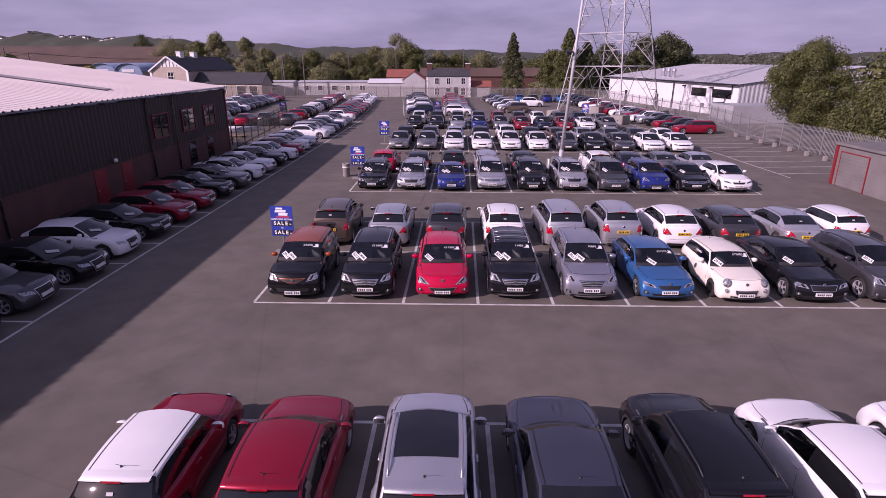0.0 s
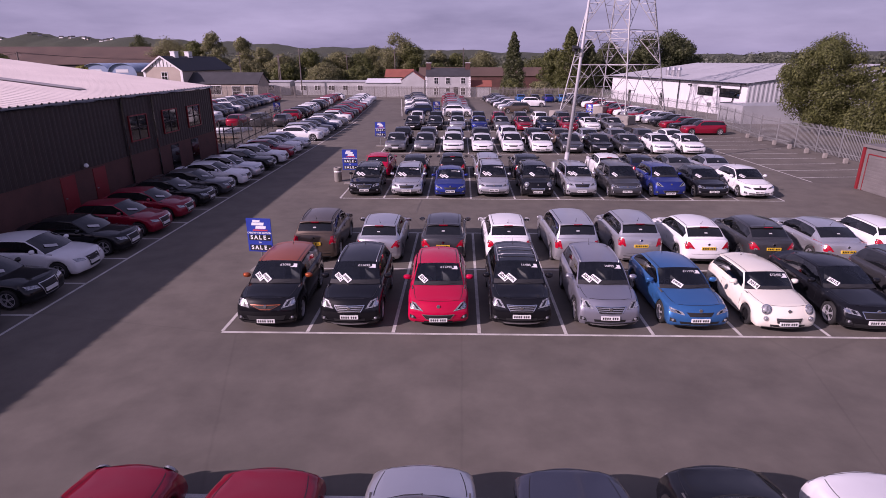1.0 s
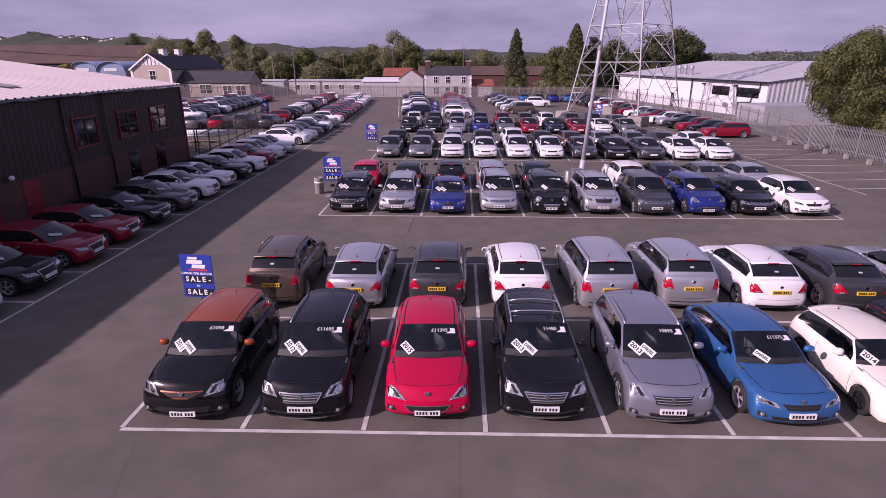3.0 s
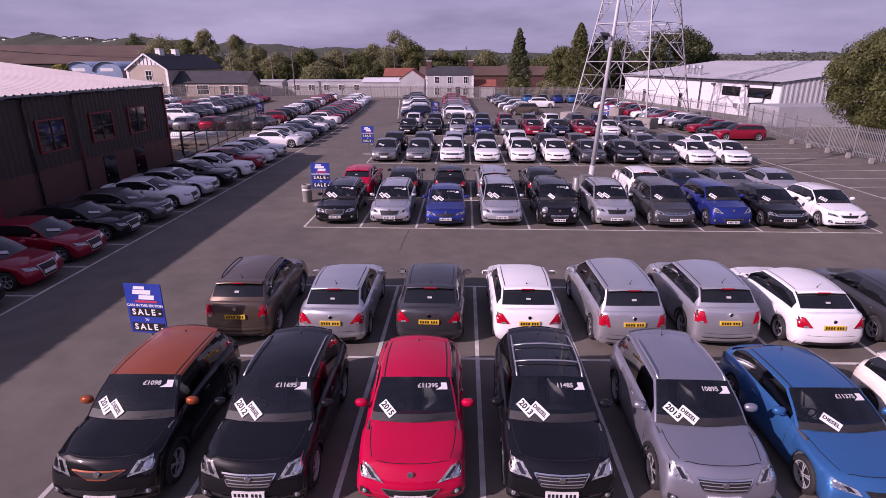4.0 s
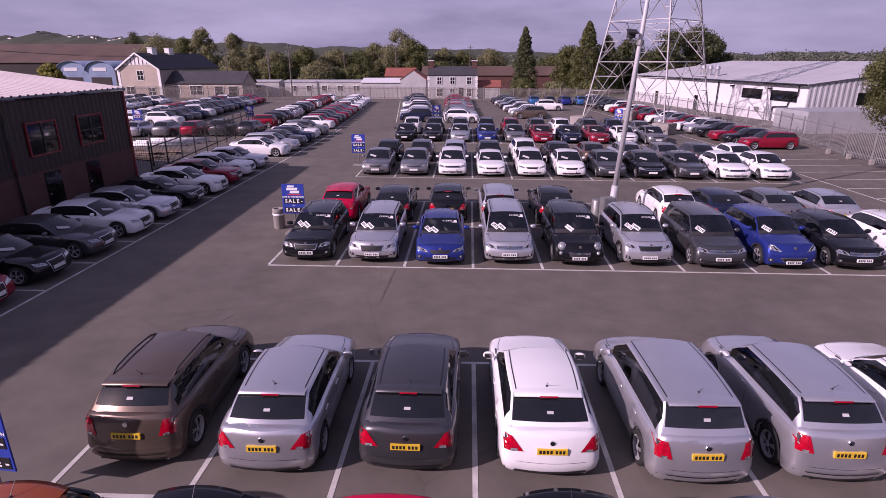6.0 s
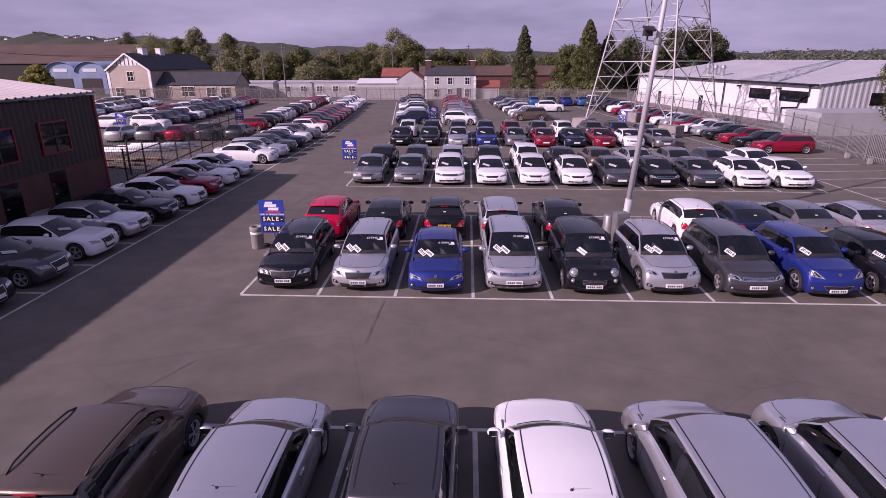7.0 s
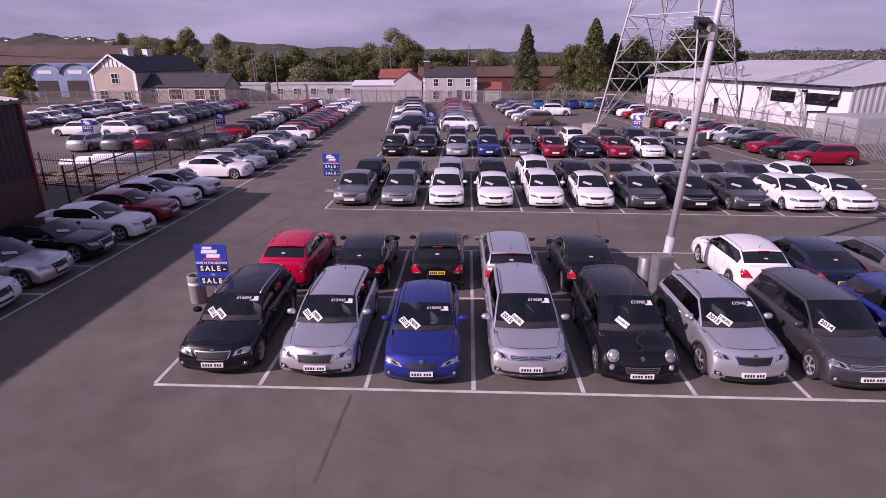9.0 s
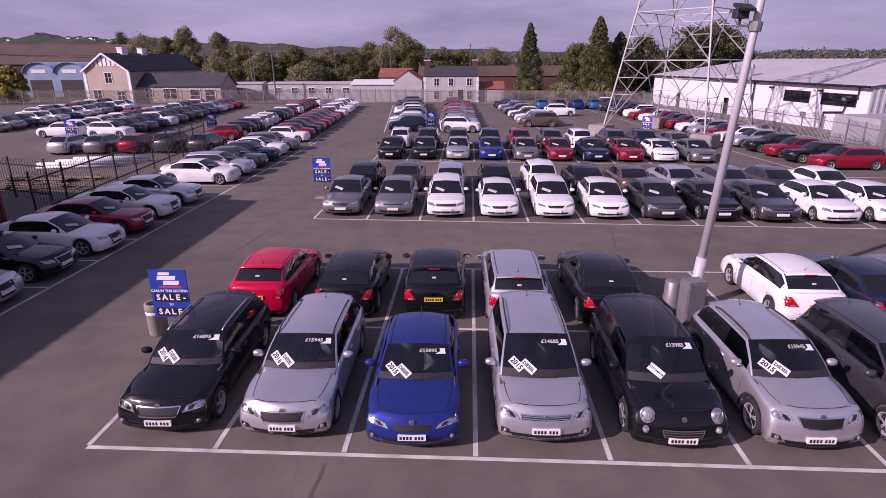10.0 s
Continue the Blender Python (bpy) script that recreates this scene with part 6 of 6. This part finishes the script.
gable_house("outbuilding", "small grey lean-to with a red roof", 4.9, 134.5, 0, 4.4, 4, 2.2, 3.3, "render_grey", "tile_red", 0.2, "x", "outbuilding")
gable_house("brick_house", "brown brick terrace with a tiled roof", 10.0, 165.0, 0, 40, 9, 3.6, 5.6, "brick_dark", "brown_roof", 0.3, "x")
gable_house("red_roofed_house", "low house with a red tiled roof", -15.5, 165.0, 0, 7, 8, 3.4, 5.2, "render_cream", "tile_red", 0.3, "x")
for x, w in ((-41.0, 6.0), (-30.0, 13.5), (-21.2, 5.2)):
    b = gable_house("prefab_hut", "flat grey prefabricated hut", x, 141.0, 1, w, 5, 2.9, 3.15, "render_grey", "roof_grey", 0.15, "x", "hut")
    for k in range(int(w / 3.2)):
        window(b, Matrix.Translation((-w / 2 + 1.8 + 3.2 * k, -0.02, 1.6)), 1.1, 1.0, "white_paint")
b = gable_house("factory_hall", "long brown sheeted factory hall", -157.0, 205.0, 6, 122, 40, 6.4, 12.4, "clad_dark", "brown_roof", 0.4, "x", "factory")
for x in (-88.6, -82.0):
    root = empty("barrel_shed", pose(x, 152, 0, 0, 0, 3), label="pale blue curved-roof storage shed", category="shed", group="barrel sheds")
    arc = [(3.3 * math.cos(math.pi * k / 14), 4.7 + 2.2 * math.sin(math.pi * k / 14)) for k in range(15)]
    bm = bmesh.new()
    sheet(bm, [[(q * 1.03, yy, z + 0.05) for q, z in arc] for yy in (-0.4, 26)])
    part("roof", thick(bm, 0.08), M["blue_sheet"], root, smooth=True)
    bm = bmesh.new()
    poly(bm, [(q, 0, z) for q, z in arc] + [(-3.3, 0, 0), (3.3, 0, 0)])
    part("wall", bm, M["blue_sheet"], root)
    part("fascia_panel", boxed(-1.6, -0.06, 4.75, 1.4, -0.02, 5.5), M["clad_white"], root, "pale name board with no lettering")
    part("door", boxed(-2.2, -0.08, 0, 2.2, -0.03, 3.4), M["clad_dark"], root, "dark sliding door")


# white industrial building beside the far fence
def industrial():
    x0, y0, y1, eave = 38.4, 88.0, 130.0, 4.55
    root = empty("industrial_unit", pose(0, 0, 0), label="white industrial building with a shallow grey roof", category="building")
    bm = bmesh.new()
    sheet(bm, [[(x0 - 0.16 * (y - y0), y, z) for y in np.linspace(y0, y1, 13)] for z in (0, 1.4, 2.9, eave)])
    part("wall", bm, M["clad_white"], root)
    bm = bmesh.new()
    rows = [[], []]
    x = x0
    while x < x0 + 34:
        for dx, dy in ((0, 0), (0.12, -0.07), (0.3, -0.07), (0.42, 0)):
            top = eave + 2.3 * (1 - abs((x + dx - x0) - 17) / 17)
            rows[0].append((x + dx, y0 + dy, 0))
            rows[1].append((x + dx, y0 + dy, top))
        x += 0.6
    sheet(bm, rows)
    part("gable_cladding", bm, M["clad_grey"], root, "grey ribbed gable cladding")
    for a, b, za, zb in ((-0.5, 17, eave - 0.05, eave + 2.35), (17, 34.5, eave + 2.35, eave - 0.05)):
        bm = bmesh.new()
        ys = np.linspace(y0 - 0.4, y1 + 0.3, 60)
        sheet(bm, [[(x0 - 0.16 * (y - y0) + q, y, z + (0.05 if i % 2 else 0)) for i, y in enumerate(ys)] for q, z in ((a, za), (b, zb))])
        part("roof", bm, M["roof_grey"], root)
    bm = bmesh.new()
    tube(bm, [(x0 - 0.5, y0 - 0.4, eave - 0.12), (x0 - 0.5 - 0.16 * (y1 - y0), y1, eave - 0.12)], 0.12, 6)
    part("gutter", bm, M["gloss_black"], root)
    for yy, w in ((97.4, 3.7), (91.6, 4.3)):
        m = Matrix.Translation((x0 - 0.16 * (yy - y0) - 0.03, yy, 3.05)) @ Matrix.Rotation(radians(-90 + 9.1), 4, "Z")
        window(root, m, w, 1.0, "gloss_black", 3)
    for pts in ([(x0 - 2.85, 104.5, eave), (x0 - 2.85, 104.5, 0.2)], [(x0 - 0.35, 89.2, eave), (x0 - 0.4, 89.2, 3.3), (x0 - 0.55, 90.3, 2.9), (x0 - 0.6, 90.6, 1.9), (x0 - 1.0, 93.0, 1.7), (x0 - 1.0, 93.0, 0.1)]):
        bm = bmesh.new()
        tube(bm, pts, 0.09, 6)
        part("downpipe", bm, M["gloss_black"], root)
    for yy in (110, 122):
        part("door", boxed(x0 - 0.16 * (yy - y0) - 0.08, yy - 0.6, 0, x0 - 0.16 * (yy - y0) + 0.02, yy + 0.6, 2.1), M["gloss_black"], root)
    for yy in (108.5, 111.0, 113.5):
        bm = bmesh.new()
        c = (x0 - 1.6, yy)
        bar(bm, (*c, eave), (*c, eave + 1.3), 0.35, 0.35, 10)
        bar(bm, (*c, eave + 1.3), (*c, eave + 1.75), 0.5, 0.3, 10)
        part("roof_vent", bm, M["satin"], root, smooth=False)
    part("wall_box", boxed(x0 - 1.6, 95.6, 1.0, x0 - 1.2, 96.1, 1.5), M["steel"], root)
    part("gable_window", boxed(x0 + 5.5, y0 - 0.1, 2.3, x0 + 8.0, y0 - 0.04, 3.6), M["dark_glass"], root)
    for yy in (93.9, 101.3):
        part("wall_lamp", boxed(x0 - 0.16 * (yy - y0) - 0.5, yy - 0.15, 3.7, x0 - 0.16 * (yy - y0), yy + 0.15, 3.9), M["plastic"], root)


industrial()
low = empty("container_store", pose(36.2, 82.5, 0, 0, 0, 6), label="low grey flat-roofed store behind the fence", category="shed")
part("body", boxed(-2.2, -2.2, 0, 6.5, 3.0, 2.2, bevel=0.03), M["clad_grey"], low)

# utility poles and wires
for x, y, hgt in ((-52, 150, 9.5), (-46, 160, 9), (-34.5, 138, 10), (-88, 120, 10), (-30, 170, 9), (-17, 172, 10), (2, 190, 11), (-76, 110, 9.0), (-95, 100, 9.0), (-41, 145, 9)):
    pl = empty("utility_pole", pose(x, y, 0, 0, random.uniform(-1.5, 1.5), 0), label="weathered wooden utility pole", category="pole", group="utility poles")
    bm = bmesh.new()
    bar(bm, (0, 0, 0), (0, 0, hgt), 0.15, 0.10, 8)
    part("shaft", bm, M["pole"], pl)
    part("crossbar", boxed(-0.7, -0.05, hgt - 0.6, 0.7, 0.05, hgt - 0.48), M["pole"], pl)
for a, b, z in (((-95, 100), (-76, 110), 8.7), ((-76, 110), (-52, 150), 8.9), ((-88, 120), (-52, 150), 9.2), ((-52, 150), (-34.5, 138), 9.2)):
    bm = bmesh.new()
    tube(bm, [(a[0] + (b[0] - a[0]) * t, a[1] + (b[1] - a[1]) * t, z - 1.2 * math.sin(math.pi * t)) for t in np.linspace(0, 1, 9)], 0.025, 4)
    tagged(part("overhead_cable", bm, M["plastic"]), "thin black overhead cable between poles", "cable", "overhead cables")


# ---- trees ----
def leaf_cloud(rnd, clumps, leaves, size):
    """Leaf blades scattered through clumps (centre, radius), facing all ways."""
    gen = np.random.RandomState(rnd.randrange(10**6))
    unit = lambda v: v / np.maximum(np.linalg.norm(v, axis=1, keepdims=True), 1e-6)
    centre = np.repeat(np.array([tuple(c) for c, _ in clumps]), leaves, axis=0)
    reach = np.repeat(np.array([r for _, r in clumps]), leaves)[:, None]
    n = len(centre)
    u = unit(gen.normal(size=(n, 3)))
    p = centre + u * reach * (0.35 + 0.80 * gen.rand(n, 1) ** 0.6) * np.array((1, 1, 0.85))
    a = unit(np.cross(unit(gen.normal(size=(n, 3))) + u * 0.2, u))
    b = unit(u * gen.uniform(-0.7, 0.7, (n, 1)) + np.cross(u, a))
    s = size * gen.uniform(0.55, 1.35, (n, 1))
    verts = np.stack((p - a * s * 0.5, p + b * s * 0.9 - a * s * 0.1, p + a * s * 0.55, p - b * s * 0.7), axis=1).reshape(-1, 3)
    me = bpy.data.meshes.new("crown")
    me.from_pydata(verts.tolist(), [], np.arange(n * 4).reshape(-1, 4).tolist())
    return me


def tree(x, y, height, radius, mat, seed, label, leaves=70, size=0.5, clumps=34, base=0.25, slim=1.0, name="tree", group="", z=0.0):
    rnd = random.Random(seed)
    root = empty(name, pose(x, y, z), label=label, category="tree", group=group)
    trunk_top = height * (base + 0.25)
    bm = bmesh.new()
    bar(bm, (0, 0, -0.1), (rnd.uniform(-0.2, 0.2), 0, trunk_top), height * 0.03 + 0.05, height * 0.018, 8)
    cl = []
    for i in range(clumps):
        a, t = rnd.uniform(0, math.tau), rnd.random()
        zz = height * (base + (0.90 - base) * t)
        env = math.sin(math.pi * min(1, 0.12 + 0.86 * t)) ** 0.7
        q = radius * env * math.sqrt(rnd.uniform(0.02, 1.0)) * 0.86
        c = Vector((q * math.cos(a), q * math.sin(a), zz))
        cl.append((c, radius * rnd.uniform(0.20, 0.38) * slim))
        if i < 9:
            bar(bm, (0, 0, trunk_top * rnd.uniform(0.55, 1.0)), c, height * 0.011, height * 0.004, 5)
    part("trunk", bm, M["bark"], root)
    me = leaf_cloud(rnd, cl, leaves, size)
    me.materials.append(M[mat])
    ob = new("crown", me)
    ob.parent = root
    return root


def conifer(x, y, height, radius, seed, label, mat="leaf_dark"):
    rnd = random.Random(seed)
    root = empty("conifer_tree", pose(x, y, 0), label=label, category="tree")
    bm = bmesh.new()
    bar(bm, (0, 0, 0), (0, 0, height * 0.95), 0.28, 0.04, 8)
    cl = []
    for i in range(110):
        t = (i / 110) ** 0.9
        a = i * 2.4
        q = radius * (1 - t) ** 0.75 * rnd.uniform(0.55, 1.0)
        c = Vector((q * math.cos(a), q * math.sin(a), height * (0.05 + 0.93 * t)))
        cl.append((c, 0.35 + radius * 0.22 * (1 - t)))
        if i % 8 == 0:
            bar(bm, (0, 0, c.z + 0.2), c, 0.05, 0.02, 4)
    part("trunk", bm, M["bark"], root)
    me = leaf_cloud(rnd, cl, 110, 0.22)
    me.materials.append(M[mat])
    ob = new("crown", me)
    ob.parent = root


# beside the side fence
tree(37.4, 70.5, 9.9, 4.9, "leaf", 3, "broad green tree with pale limbs behind the fence", 560, 0.12, 105, 0.14, 0.8)
tree(47.0, 61.0, 8.4, 5.0, "leaf", 4, "leafy tree overhanging the side fence", 460, 0.14, 80, 0.08, 0.85)
tree(39.5, 63.0, 5.2, 4.6, "leaf", 5, "spreading bush behind the fence", 480, 0.13, 44, 0.04, name="bush")
tree(36.0, 54.5, 4.4, 3.8, "leaf", 6, "spreading bush behind the fence", 420, 0.13, 40, 0.04, name="bush")
tree(54.0, 78.0, 10.5, 6.0, "leaf", 8, "green tree beyond the fence", 120, 0.4, 40, 0.1)
tree(38.0, 47.0, 4.8, 4.4, "leaf", 9, "spreading bush behind the garage", 220, 0.22, 30, 0.04, name="bush")
# beyond the far fence
conifer(13.8, 156.0, 14.2, 3.3, 21, "tall dark narrow conifer beyond the far fence")
conifer(26.6, 150.0, 15.0, 4.4, 22, "dark ragged conifer beyond the far fence", "leaf")
conifer(31.5, 153.0, 12.2, 4.6, 23, "dark ragged conifer beyond the far fence")
for i, (x, y, hh, rr, mt) in enumerate(((44, 150, 13.8, 5.5, "leaf_dark"), (51, 154, 14.5, 6, "leaf_dark"), (38, 160, 12, 5, "leaf_dark"), (57, 160, 12.5, 5.0, "leaf_dark"), (24, 156, 10.5, 4.5, "leaf"),
                                       (-18.5, 195, 16.2, 6.6, "leaf_olive"), (-14, 192, 12.5, 6, "leaf"), (-27, 204, 12.5, 5.0, "leaf_olive"), (-6, 203, 11.0, 4.5, "leaf_olive"),
                                       (-74.5, 190, 16.4, 4.6, "leaf_olive"), (-64.5, 188, 14.8, 4.2, "leaf_olive"), (-81, 192, 13.6, 5, "leaf"), (-103, 222, 15, 9, "leaf_olive"), (-58, 186, 12.0, 3.8, "leaf_olive"), (-92, 215, 14, 6, "leaf"), (-150, 290, 20, 6, "leaf_dark"),
                                       (-58, 172, 7.5, 5.0, "leaf_olive"), (-50, 178, 9.2, 5.5, "leaf_olive"), (-43, 182, 10.2, 6.0, "leaf"), (-36, 188, 10.0, 6.0, "leaf_olive"), (-30, 190, 9.6, 5.5, "leaf"), (-45, 165, 6.5, 4.5, "leaf"),
                                       (-79.5, 132, 6.6, 2.8, "leaf_yellow"), (0, 205, 9.5, 6, "leaf"), (9, 210, 10, 6, "leaf_olive"), (24, 190, 8, 6, "leaf"), (-150, 190, 15, 8, "leaf"), (-110, 150, 9, 5, "leaf"), (-57, 138, 4, 2.2, "leaf_dark"), (12, 140, 3.2, 3.0, "leaf"), (18, 137, 2.8, 3.0, "leaf_olive"), (24, 134, 3.0, 3.0, "leaf"), (-34, 160, 6.5, 5, "leaf_olive"), (-26, 165, 6.0, 5, "leaf"), (-6, 175, 6.5, 5, "leaf"))):
    tree(x, y, hh, rr, mt, 40 + i, "leafy green tree beyond the lot", 190, 0.27, 72, 0.04, 0.95, group="trees beyond the lot")


# woods and ridges in the distance, their haze painted into the leaf colour
def far_wood(y, x0, x1, hgt, n, seed, size):
    rnd = random.Random(seed)
    cl = []
    for _ in range(n):
        x = rnd.uniform(x0, x1)
        h_ = hgt * rnd.uniform(0.55, 1.15)
        for k in range(3):
            cl.append((Vector((x + rnd.uniform(-h_, h_) * 0.4, y + rnd.uniform(-12, 12), h_ * (0.25 + 0.27 * k))), h_ * 0.34))
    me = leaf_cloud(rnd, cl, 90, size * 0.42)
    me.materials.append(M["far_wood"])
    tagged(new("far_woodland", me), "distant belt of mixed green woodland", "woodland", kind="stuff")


far_wood(235, -190, 170, 8.5, 150, 71, 1.5)
far_wood(330, -330, 330, 9.5, 170, 72, 2.0)
far_wood(480, -480, 480, 11, 170, 73, 2.6)


def far_ridge(y, hgt, seed, rise):
    rnd = random.Random(seed)
    bm = bmesh.new()
    ph = [rnd.uniform(0, 6) for _ in range(4)]
    xs = np.linspace(-2.0 * y, 2.0 * y, 420)
    lift_of = [1 + rise / (1 + math.exp(9 * (x / y + 0.42))) for x in xs]
    top = [hgt * k * (0.62 + 0.11 * math.sin(x / y * 3.1 + ph[0]) + 0.06 * math.sin(x / y * 7.3 + ph[1]) + 0.05 * math.sin(x / y * 31 + ph[2]) + 0.04 * math.sin(x / y * 67 + ph[3]) + rnd.uniform(0, 0.05)) for x, k in zip(xs, lift_of)]
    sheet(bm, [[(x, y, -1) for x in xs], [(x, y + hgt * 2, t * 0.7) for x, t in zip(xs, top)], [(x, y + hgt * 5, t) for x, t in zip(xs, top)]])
    # the hills share the woodland's haze-paled colour
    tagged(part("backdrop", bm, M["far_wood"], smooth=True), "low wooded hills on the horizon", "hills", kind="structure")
    return lambda x: float(np.interp(x, xs, top)) * 0.92, y + hgt * 4.2


far_ridge(900, 24, 5, 0.6)
hill, hill_y = far_ridge(1800, 52, 9, 1.5)


# pale houses scattered over the far hillside
def hill_house(x, y, z, turn, wall):
    root = empty("hillside_house", pose(x, y, z, 0, 0, turn), label="small pale house on the distant hillside", category="house", group="houses on the hillside")
    part("wall", boxed(-6, 0, -4, 6, 8, 4.5), M[wall], root)
    bm = bmesh.new()
    sheet(bm, [[(xx, yy, zz) for xx in (-6.5, 6.5)] for yy, zz in ((-0.6, 4.3), (4, 8.0), (8.6, 4.3))])
    part("roof", thick(bm, 0.2), M["slate"], root)


rnd = random.Random(5)
for i in range(14):
    hx = rnd.uniform(-1560, -1150)
    hill_house(hx, hill_y, hill(hx), rnd.uniform(-40, 40), rnd.choice(("white_paint", "render_grey", "render_cream")))
